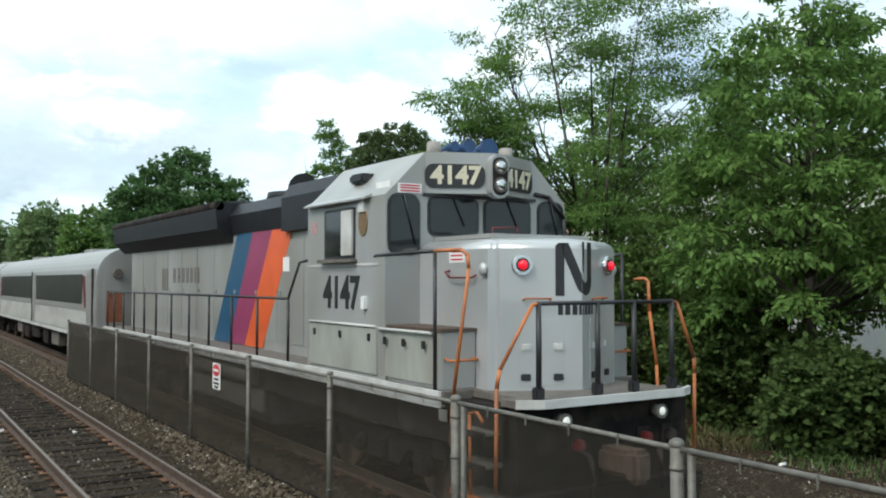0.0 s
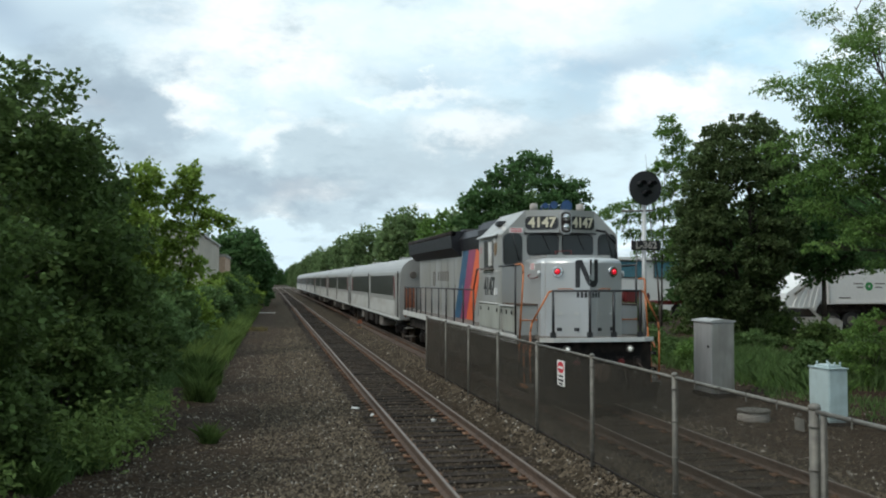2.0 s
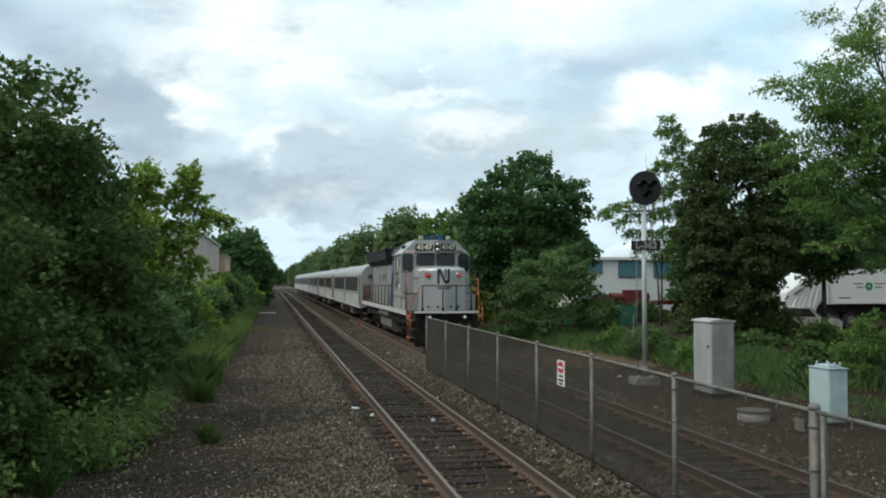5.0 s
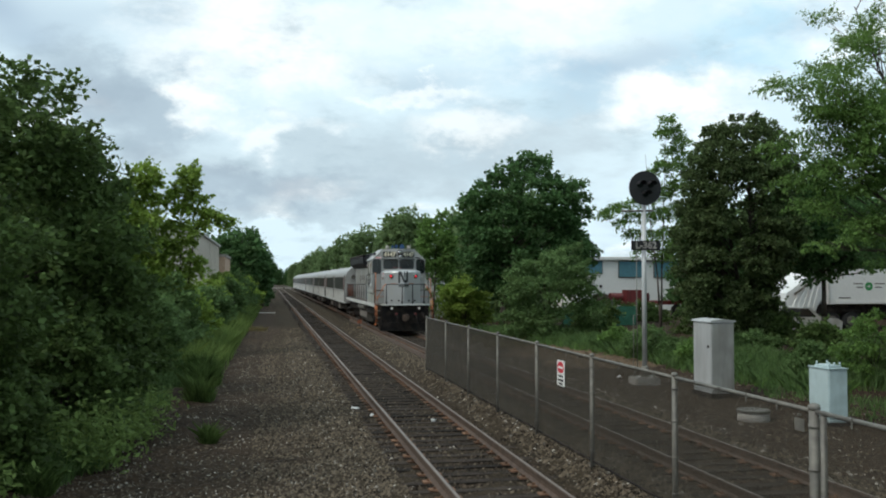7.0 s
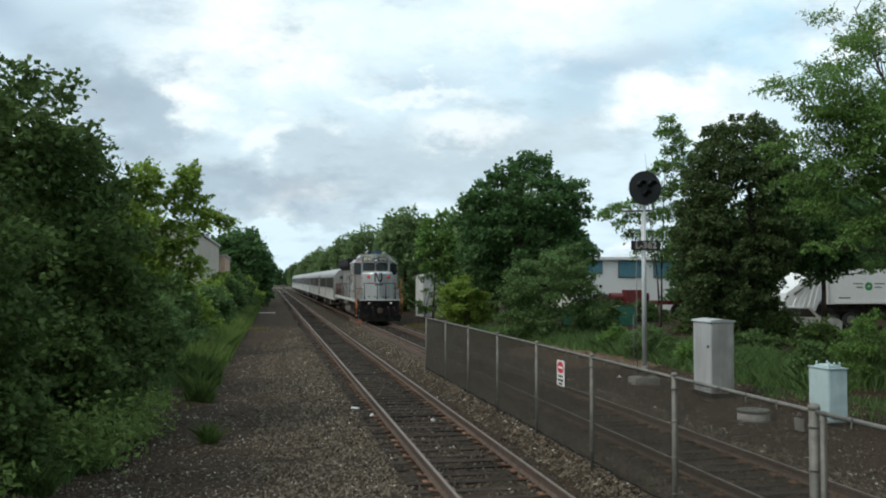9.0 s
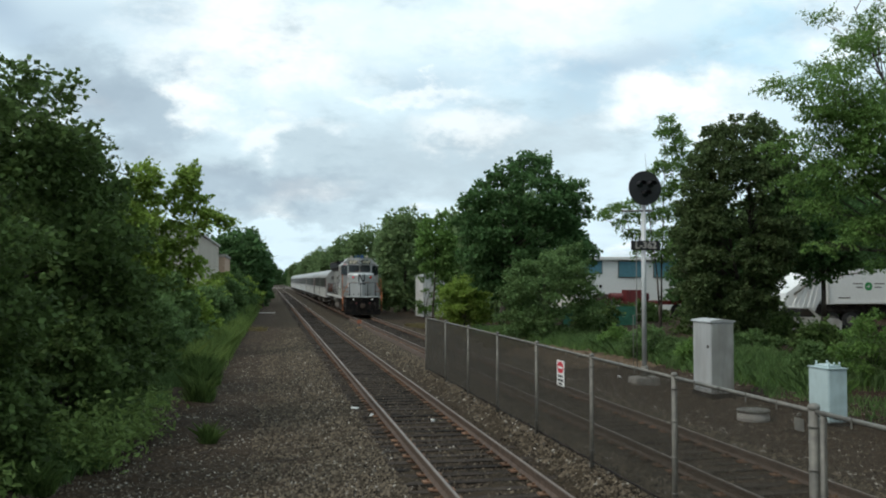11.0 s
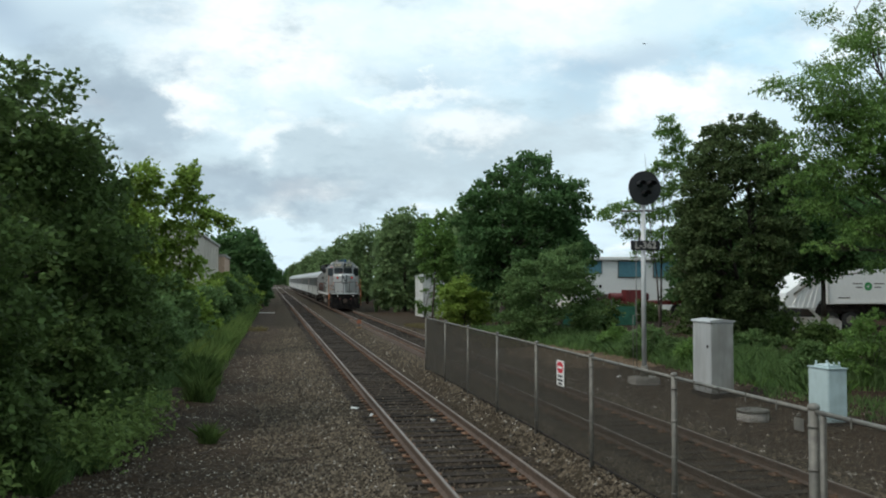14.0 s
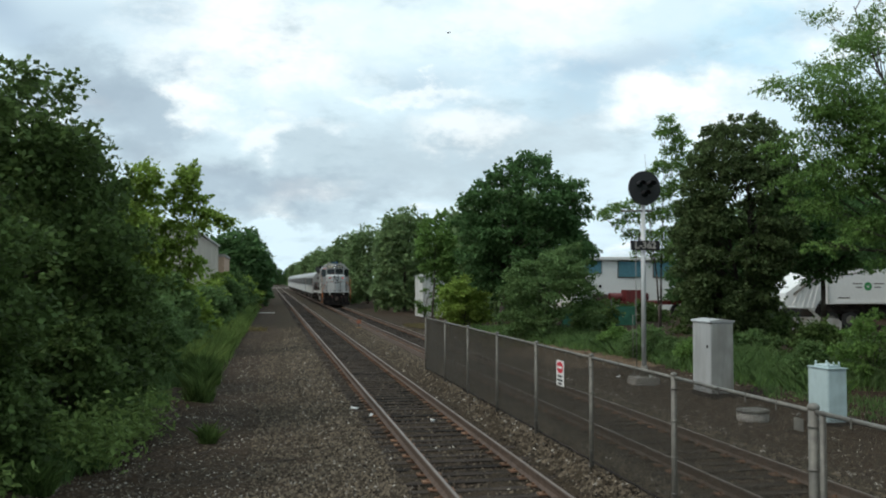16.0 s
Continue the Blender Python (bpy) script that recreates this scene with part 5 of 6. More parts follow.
        # things on the nose side
        bm = bm_tube(bmesh.new(), [(s * 1.0, 0.5, 2.98), (s * 1.07, 0.5, 2.95), (s * 1.07, 1.0, 2.95), (s * 1.07, 1.1, 3.02), (s * 1.0, 1.1, 3.04)], 0.014, 6)
        part("grab_iron", bm, "red_paint", L)
        box("notice", tuple(sorted((s * 1.001, s * 1.007))) + (0.75, 1.10, 3.14, 3.32), "sign_white", L)
        for k in range(3):
            part("lettering_bar", bm_box(bmesh.new(), *sorted((s * 1.007, s * 1.011)), 0.79, 1.06, 3.17 + 0.05 * k, 3.19 + 0.05 * k), "sign_red", L)
        part("bell", bm_ball(bmesh.new(), (s * 1.04, 0.3, 3.05), 0.075, (0.6, 1, 1.1)), "cab_alu", L)
        # side lockers beside the nose
        lo = box("side_locker", tuple(sorted((s * 1.005, s * 1.50))) + (0.50, 1.84, 1.60, 2.30), "body", L, bevel=0.015)
        box("locker_top", tuple(sorted((s * 1.0, s * 1.515))) + (0.48, 1.845, 2.30, 2.335), "rust", lo, "rust-brown top")
        bm = bm_tube(bmesh.new(), [(s * 1.05, 0.49, 1.98), (s * 1.05, 0.40, 1.96), (s * 1.45, 0.40, 1.96), (s * 1.45, 0.49, 1.98)], 0.016, 6)
        part("grab_iron", bm, "orange", lo)
    # cab
    prof = [(-1.53, 1.60), (1.53, 1.60), (1.53, 4.06), (1.38, 4.20), (0.92, 4.66), (-0.92, 4.66), (-1.38, 4.20), (-1.53, 4.06)]
    bm = bm_prism(bmesh.new(), prof, "y", 1.85, 4.35)
    cab = part("cab", bm, "body", L)
    bm = bm_prism(bmesh.new(), [(-0.93, 1.86), (-0.06, 1.47), (0.06, 1.47), (0.93, 1.86)], "z", 4.10, 4.665)
    brow = part("number_housing", bm, "body", cab)
    nb = math.degrees(math.atan2(0.39, 0.87))
    for s in (-1, 1):
        mid = Vector((s * 0.53, 1.68, 4.34))
        b = part("number_board", bm_prism(bmesh.new(), rrect(-0.425, 0.405, -0.165, 0.165, 0.115), "y", -0.012, 0.0), "black", brow)
        b.matrix_basis = Matrix.Translation(mid) @ Matrix.Rotation(radians(s * nb), 4, "Z") @ Matrix.Translation((0, -0.004, 0))
        write_text("4147", 0.345, "cream", b, pose(0, -0.016, 0, 90, 0, 0), squeeze=1.0)
    bm = bm_prism(bmesh.new(), rrect(-0.15, 0.15, 4.04, 4.64, 0.13, 6), "y", 1.38, 1.50)
    hl = part("headlight_housing", bm, "body", cab, "twin headlight casing")
    # raised dark plate; the lamp recess is given by its colour alone
    part("bezel", bm_prism(bmesh.new(), rrect(-0.125, 0.125, 4.08, 4.60, 0.11, 6), "y", 1.372, 1.38), "under", hl, "flat dark plate in place of a recess round twin lamps")
    for z in (4.22, 4.47):
        part("reflector", bm_cyl(bmesh.new(), (0, 1.375, z), (0, 1.345, z), 0.10, 0.105, 22), "tread", hl)
        part("lens", bm_ball(bmesh.new(), (0, 1.345, z), 0.085, (1, 0.35, 1)), "chrome", hl)
    box("gutter", (-0.95, 0.95, 1.80, 1.86, 4.06, 4.10), "black", cab)
    for a, b, z0, z1 in ((-0.85, -0.07, 3.55, 4.03), (0.07, 0.85, 3.55, 4.03), (-1.47, -1.03, 3.28, 4.05), (1.03, 1.47, 3.28, 4.05)):
        w = part("window_seal", bm_prism(bmesh.new(), rrect(a - 0.03, b + 0.03, z0 - 0.03, z1 + 0.03, 0.15 if abs(a) > 1 else 0.11), "y", 1.835, 1.86), "black", cab, "black rubber seal")
        part("pane", bm_prism(bmesh.new(), rrect(a, b, z0, z1, 0.125 if abs(a) > 1 else 0.09), "y", 1.826, 1.834), "dark_glass", w)
        part("wiper", bm_tube(bmesh.new(), [((a + b) / 2 - 0.02, 1.81, z1 + 0.02), ((a + b) / 2 + 0.16, 1.81, z0 + 0.12)], 0.01, 5), "black", w)
    for s in (-1, 1):
        sp = lambda y0, y1, z0, z1, x, t, r=0.03: side_panel(rrect(y0, y1, z0, z1, r), s, x, t)
        w = part("side_window", sp(2.72, 3.72, 3.22, 3.95, 1.525, 0.02, 0.03), "black", cab, "sliding cab window")
        part("pane", sp(3.12, 3.66, 3.27, 3.91, 1.545, 0.006), "dark_glass", w)
        part("sash", sp(2.76, 3.10, 3.27, 3.91, 1.545, 0.03, 0.02), "white", w)
        part("sill", sp(2.66, 3.80, 3.17, 3.22, 1.52, 0.11, 0.01), "tread", w)
        bm = bm_prism(bmesh.new(), [(s * 1.52, 4.10), (s * 1.52, 4.06), (s * 1.63, 4.02), (s * 1.63, 4.045)], "y", 2.25, 4.30)
        part("awning", bm, "body", cab)
        bm = bm_cyl(bmesh.new(), (s * 1.53, 2.48, 3.72), (s * 1.545, 2.48, 3.72), 0.13, 0.13, 24)
        for v in bm.verts:
            v.co.z = 3.72 + (v.co.z - 3.72) * 1.5
        part("plaque", bm, "bronze", cab)
        box("sun_visor", tuple(sorted((s * 1.53, s * 1.57))) + (2.40, 2.58, 3.86, 4.02), "white", cab)
        write_text("4147", 0.63, "black", cab, pose(s * 1.533, 3.18, 2.72, 90, 0, s * 90), squeeze=0.93)
        part("cab_marker", sp(2.36, 2.46, 2.52, 2.70, 1.53, 0.05, 0.02), "sign_white", cab, "small pale marker lamp")
        part("belt_rail", sp(2.05, 4.34, 3.12, 3.15, 1.528, 0.012, 0.004), "white", cab)
        for y0, y1, z1 in ((2.05, 4.22, 2.30), (0.62, 2.0, 2.28)):
            lk = part("battery_locker", sp(y0, y1, 1.66, z1, 1.49 if y0 < 1.9 else 1.52, 0.035, 0.02), "locker", L, "grey-green hinged locker panel")
            for yy in (y0 + 0.2, (y0 + y1) / 2, y1 - 0.2):
                part("latch", sp(yy - 0.03, yy + 0.03, z1 - 0.2, z1 - 0.1, 1.555, 0.02, 0.01), "black", lk)
            part("hinge", bm_cyl(bmesh.new(), (s * 1.565, y0 + 0.02, z1), (s * 1.565, y1 - 0.02, z1), 0.018, 0.018, 8), "white", lk)
        part("decal", sp(4.02, 4.2, 3.62, 3.80, 1.531, 0.004, 0.01), "faded_pink", cab, "small faded red and white decal")
        part("notice", side_panel([(1.95, 4.10), (2.35, 4.10), (2.35, 4.26), (1.95, 4.26)], s, 1.40, 0.006), "sign_white", cab)
    part("conduit", bm_tube(bmesh.new(), [(0.95, 1.82, 4.18), (1.2, 1.81, 4.14), (1.49, 1.82, 3.84), (1.5, 1.82, 3.4)], 0.03, 8), "black", cab)
    for x0, x1, z0, z1, y in ((-1.34, -0.98, 4.09, 4.22, 1.84),):
        n = part("notice", bm_box(bmesh.new(), x0, x1, y - 0.006, y + 0.012, z0, z1), "sign_white", cab)
        for k in range(3):
            part("lettering_bar", bm_box(bmesh.new(), x0 + 0.03, x1 - 0.03, y - 0.010, y - 0.006, z0 + 0.02 + 0.037 * k, z0 + 0.038 + 0.037 * k), "sign_red", n)
    # roof gear: horns, domes, fan deck
    for k, (x, r) in enumerate(((-0.34, 0.075), (-0.12, 0.10), (0.20, 0.15))):
        bm = bm_cyl(bmesh.new(), (x, 2.35, 4.80), (x, 1.98 - 0.03 * k, 4.80 + 0.02 * (k % 2)), 0.03, r, 16)
        bm_cyl(bm, (x, 2.35, 4.64), (x, 2.35, 4.80), 0.025, 0.025, 8)
        part("horn", bm, "horn_blue", L, "blue painted air horn")
    for x in (-0.62, 0.62):
        bm = bm_cyl(bmesh.new(), (x, 2.1, 4.65), (x, 2.1, 4.84), 0.11, 0.10, 20)
        bm_ball(bm, (x, 2.1, 4.84), 0.10, (1, 1, 0.3))
        part("antenna_dome", bm, "concrete", L, "grey antenna dome")
    box("roof_vent", (-1.35, -1.05, 2.9, 3.3, 4.32, 4.46), "black", L, bevel=0.03)
    # long hood
    bm = bm_prism(bmesh.new(), [(-0.9, 1.6), (0.9, 1.6), (0.9, 3.86), (0.78, 3.95), (-0.78, 3.95), (-0.9, 3.86)], "y", 4.35, 18.25)
    hood = part("long_hood", bm, "body", L)
    part("blower_duct", bm_prism(bmesh.new(), [(-1.02, 3.80), (1.02, 3.80), (1.02, 4.40), (0.86, 4.64), (-0.86, 4.64), (-1.02, 4.40)], "y", 4.36, 6.7), "sooty", L, "sooty black hood section")
    part("exhaust_roof", bm_prism(bmesh.new(), [(-0.93, 3.87), (0.93, 3.87), (1.0, 4.25), (0.8, 4.5), (-0.8, 4.5), (-1.0, 4.25)], "y", 6.7, 12.2), "sooty", L)
    part("radiator", bm_prism(bmesh.new(), [(-0.94, 3.70), (0.94, 3.70), (1.24, 3.98), (1.28, 4.38), (1.16, 4.54), (-1.16, 4.54), (-1.28, 4.38), (-1.24, 3.98)], "y", 9.6, 19.0), "sooty", L, "black flared radiator section")
    for s in (-1, 1):
        bm = bm_cyl(bmesh.new(), (s * 1.20, 9.6, 4.46), (s * 1.20, 19.02, 4.46), 0.10, 0.10, 10)
        part("roof_edge", bm, "under", L)
    for y in (8.4, 11.2, 13.6, 15.8, 17.8):
        part("fan_housing", bm_cyl(bmesh.new(), (0, y, 4.5), (0, y, 4.68), 0.62, 0.58, 24), "sooty", L)
    for s in (-1, 1):
        sp = lambda poly, x, t: side_panel(poly, s, x, t)
        for k in range(11):
            y0 = 4.7 + 1.22 * k
            d = part("hood_door", sp(rrect(y0 + 0.02, y0 + 1.18, 1.78, 3.66, 0.02), 0.9, 0.012), "body", hood)
            part("door_latch", bm_box(bmesh.new(), *sorted((s * 0.91, s * 0.94)), y0 + 1.02, y0 + 1.10, 2.64, 2.72, 0.006), "body", d)
        for z in (3.72,):
            for k in range(9):
                y = 9.9 + 0.95 * k
                part("louvre", sp([(y, z), (y + 0.7, z), (y + 0.7, z + 0.1), (y, z + 0.1)], 0.9, 0.02), "sooty", hood)
        for nm, a, b, c, d in (("stripe_blue", 9.30, 8.42, 9.78, 10.75), ("stripe_purple", 8.42, 7.40, 8.84, 9.78), ("stripe_orange", 7.40, 6.40, 7.86, 8.84)):
            part("stripe", sp([(a, 3.87), (b, 3.87), (c, 1.62), (d, 1.62)], 0.913, 0.004), nm, hood, nm.split("_")[1].replace("purple", "magenta") + " painted stripe")
        for k, (y0, y1) in enumerate(((14.95, 14.35), (13.95, 13.68), (13.55, 13.3), (13.2, 12.95), (12.85, 12.62), (12.52, 12.3), (12.2, 12.08), (12.0, 11.8))):
            lo, hi = (2.66, 3.22) if k == 0 else (2.86, 3.22)
            n = 3 if k == 0 else 2
            for j in range(n):
                w = (y0 - y1) / n
                bar = bm_prism(bmesh.new(), [(y0 - j * w, lo), (y0 - j * w - w * 0.55, lo), (y0 - j * w - w * 0.55, hi), (y0 - j * w, hi)], "x", s * 0.914, s * 0.918)
                part("lettering_bar", bar, "tread", hood, "faded grey lettering")
        part("notice", sp([(6.55, 3.08), (6.85, 3.08), (6.85, 3.34), (6.55, 3.34)], 0.918, 0.004), "sign_white", hood)
        # walkway railing
        posts = [5.2, 6.6, 7.95, 9.3, 10.65, 12.0, 13.3, 14.4, 15.45, 16.6, 17.7, 18.55]
        rail = part("handrail", bm_tube(bmesh.new(), [(s * 1.42, 4.42, 3.25), (s * 1.5, 4.75, 3.2), (s * 1.5, 5.2, 2.62), (s * 1.5, 18.6, 2.60)], 0.022, 8), "black", L)
        for y in posts:
            part("stanchion", bm_cyl(bmesh.new(), (s * 1.5, y, 1.42), (s * 1.5, y, 2.61), 0.026, 0.024, 8), "black", rail)
        part("grab_rail", bm_tube(bmesh.new(), [(s * 1.5, 2.25, 3.22), (s * 1.52, 2.1, 3.25), (s * 1.52, 0.62, 3.27), (s * 1.52, 0.62, 1.6)], 0.024, 8), "black", L)
        part("step_handrail", bm_tube(bmesh.new(), [(s * 1.52, 0.62, 3.27), (s * 1.54, 0.02, 3.27), (s * 1.54, -0.12, 3.2), (s * 1.54, -0.14, 3.05), (s * 1.54, 0.2, 1.5), (s * 1.54, 0.24, 1.0)] if s < 0 else [(1.47, 0.34, 2.93), (1.54, 0.2, 2.94), (1.54, 0.14, 2.9), (1.54, 0.12, 2.5), (1.54, 0.0, 1.8), (1.54, -0.04, 1.0)], 0.022, 8), "orange", L, "bright orange handrail")
        part("step_handrail", bm_tube(bmesh.new(), [(s * 1.04, -0.76, 2.66), (s * 1.12, -0.76, 2.64), (s * 1.5, -0.68, 1.95), (s * 1.53, -0.66, 1.75), (s * 1.53, -0.64, 0.62)], 0.022, 8), "orange", L, "bright orange handrail")
        # corner steps
        for z in (1.22, 0.86, 0.50):
            part("step", bm_box(bmesh.new(), *sorted((s * 1.12, s * 1.52)), -0.42, 0.22, z - 0.03, z, 0.008), "tread", L)
            part("step_edge", bm_box(bmesh.new(), *sorted((s * 1.525, s * 1.56)), -0.44, 0.24, z - 0.05, z + 0.02), "orange" if z < 0.6 else "under", L)
        part("step_well", bm_box(bmesh.new(), *sorted((s * 1.08, s * 1.12)), -0.44, 0.42, 0.42, 1.52), "under", L)
        part("step_hanger", bm_tube(bmesh.new(), [(s * 1.54, -0.42, 1.35), (s * 1.54, -0.3, 1.45), (s * 1.54, -0.15, 1.42), (s * 1.54, -0.18, 0.5), (s * 1.54, -0.42, 0.48)], 0.02, 7), "orange", L)
        for z in (1.2, 0.85, 0.5):
            part("step", bm_box(bmesh.new(), *sorted((s * 1.12, s * 1.52)), 18.0, 18.6, z - 0.03, z, 0.008), "tread", L)
        part("end_handrail", bm_tube(bmesh.new(), [(s * 1.5, 18.6, 2.6), (s * 1.45, 18.75, 2.6), (s * 1.45, 18.75, 1.3)], 0.03, 7), "dull_orange", L)
        part("end_gate", bm_box(bmesh.new(), *sorted((s * 1.05, s * 1.5)), 18.72, 18.76, 1.7, 2.55), "dull_orange", L, "faded orange end gate plate")
    front = part("front_rail", bm_tube(bmesh.new(), [(-1.06, -0.76, 2.66), (1.06, -0.76, 2.66)], 0.024, 8), "black", L)
    for x in (-1.03, -0.17, 0.40, 1.03):
        part("stanchion", bm_cyl(bmesh.new(), (x, -0.76, 1.6), (x, -0.76, 2.66), 0.034, 0.03, 10), "black", front)
        part("base", bm_box(bmesh.new(), x - 0.06, x + 0.06, -0.80, -0.70, 1.6, 1.74, 0.015), "black", front)
    part("mu_grab", bm_tube(bmesh.new(), [(-0.4, 1.0, 3.5), (-0.4, 1.0, 3.60), (0.0, 1.0, 3.62), (0.0, 1.0, 3.5)], 0.012, 6), "red_paint", L)
    # tank, air reservoirs, trucks
    bm = bm_prism(bmesh.new(), [(-1.3, 0.55), (-1.1, 0.32), (1.1, 0.32), (1.3, 0.55), (1.3, 1.0), (-1.3, 1.0)], "y", 6.8, 11.2)
    part("fuel_tank", bm, "tread", L, "dirty dark grey fuel tank")
    for s in (-1, 1):
        bm = bm_cyl(bmesh.new(), (s * 1.3, 7.0, 1.18), (s * 1.3, 11.0, 1.18), 0.17, 0.17, 16)
        part("air_reservoir", bm, "galv", L)
    for yc in (3.0, 15.2):
        truck_frame(L, yc, 2.75)
        for d in (-1.375, 1.375):
            wheelset(L, yc + d)
    return L


loco = build_loco()


# ---- passenger coaches ----
COACH_GAP, COACH_LEN, FIRST_COACH = 25.7, 25.25, 19.85


def coach_profile(k=1.0):
    pts = [(-1.53, 1.12), (1.53, 1.12), (1.56, 2.0), (1.54, 3.05)]
    for a in range(10, 90, 11):
        t = radians(a)
        pts.append((1.52 * math.cos(t) ** 0.75, 3.12 + 0.86 * math.sin(t)))
    half = pts[3:]
    return [(-1.53, 1.12), (1.53, 1.12), (1.56, 2.0)] + half + [(-x, z) for x, z in half[::-1]] + [(-1.56, 2.0)]


def build_coach():
    c = thing("coach", "silver passenger coach with a dark window band and pale lower sides", "coach", (7.25, 8.64 + FIRST_COACH, 0), group="coaches of the train")
    body = part("body", bm_prism(bmesh.new(), coach_profile(), "y", 0, COACH_LEN), "coach", c)
    ring = part("end_frame", bm_prism(bmesh.new(), [(x * 0.985, z + 0.005 if z < 3 else z - 0.03) for x, z in coach_profile()], "y", -0.05, 0.0), "roof_al", c)
    part("end_panel", bm_prism(bmesh.new(), rrect(-1.35, 1.35, 1.2, 3.35, 0.1), "y", -0.08, -0.05), "roof_al", ring)
    part("end_door", bm_prism(bmesh.new(), rrect(-0.45, 0.45, 1.25, 3.2, 0.08), "y", -0.11, -0.08), "tread", ring)
    part("diaphragm", bm_prism(bmesh.new(), rrect(-0.55, 0.55, 1.22, 3.32, 0.1), "y", -0.30, -0.11), "under", ring)
    for s in (-1, 1):
        part("end_lamp", bm_cyl(bmesh.new(), (s * 0.95, -0.08, 3.12), (s * 0.95, -0.15, 3.12), 0.16, 0.14, 18), "tread", ring)
        win = None
        for seg, (y0, n) in enumerate(((2.15, 8), (12.92, 8))):
            w = 1.2 if seg == 0 else 1.28
            for k in range(n):
                y = y0 + k * w
                part("window", side_panel(rrect(y + 0.006, y + w - 0.006, 2.02, 3.12, 0.04), s, 1.545, 0.012), "window_band", c)
        for y, wd in ((1.05, 0.7), (12.35, 0.75), (24.2, 0.7)):
            d = part("door", side_panel(rrect(y - wd / 2, y + wd / 2, 1.2, 3.2, 0.04), s, 1.55, 0.012), "coach", c)
            # flat strip standing proud; the recess shade is only in its dark colour
            part("door_gap", side_panel([(y + wd / 2 - 0.02, 1.2), (y + wd / 2 + 0.22, 1.2), (y + wd / 2 + 0.22, 3.28), (y + wd / 2 - 0.02, 3.28)], s, 1.552, 0.016) if y > 5 else side_panel([(y - 0.62, 1.2), (y - 0.36, 1.2), (y - 0.36, 3.28), (y - 0.62, 3.28)], s, 1.552, 0.016), "under", d, "flat dark strip in place of a shaded door recess")
        part("red_panel", side_panel([(1.50, 2.05), (1.80, 2.05), (2.10, 3.06), (1.80, 3.06)], s, 1.55, 0.014), "red_paint", c, "red-orange corner panel")
        part("red_panel", side_panel([(23.2, 2.12), (23.6, 2.12), (23.5, 3.05), (23.1, 3.05)], s, 1.55, 0.014), "red_paint", c)
        part("side_sill", side_panel([(0.1, 1.10), (25.1, 1.10), (25.1, 1.22), (0.1, 1.22)], s, 1.54, 0.03), "white", c)
        part("lower_side", side_panel([(1.5, 1.26), (23.7, 1.26), (23.7, 2.06), (1.5, 2.06)], s, 1.552, 0.006), "coach_white", c, "pale lower side panel")
        for y, w, h in ((7.2, 1.6, 0.55), (9.6, 1.2, 0.6), (11.8, 2.0, 0.5), (14.6, 1.3, 0.62), (16.8, 1.5, 0.5)):
            box("equipment_box", tuple(sorted((s * 0.75, s * 1.4))) + (y, y + w, 1.06 - h, 1.06), "tread" if y < 9 or y > 16 else "under", c, bevel=0.02)
    box("underframe", (-1.4, 1.4, 0.15, 25.1, 0.95, 1.12), "under", c)
    for yc in (2.7, 22.5):
        truck_frame(c, yc, 2.5)
        for d in (-1.25, 1.25):
            wheelset(c, yc + d, 0.44)
    for y in (6.0, 19.0):
        box("roof_vent", (-0.5, 0.5, y, y + 1.6, 3.96, 4.06), "roof_al", c, bevel=0.03)
    cp = bm_box(bmesh.new(), -0.12, 0.12, -0.5, 0.4, 0.7, 0.95, 0.03)
    part("coupler", cp, "under", c)
    part("hose", bm_tube(bmesh.new(), [(-0.6, -0.05, 1.0), (-0.55, -0.3, 0.6), (-0.5, -0.45, 0.9)], 0.03, 6), "under", c)
    return c


coach = build_coach()
for k in range(1, 6):
    copy_thing(coach, pose(7.25, 8.64 + FIRST_COACH + COACH_GAP * k, 0))
# ---- things beside the line ----
def gz(x, y):
    return float(ground_height(np.array([x]), np.array([y]))[0])


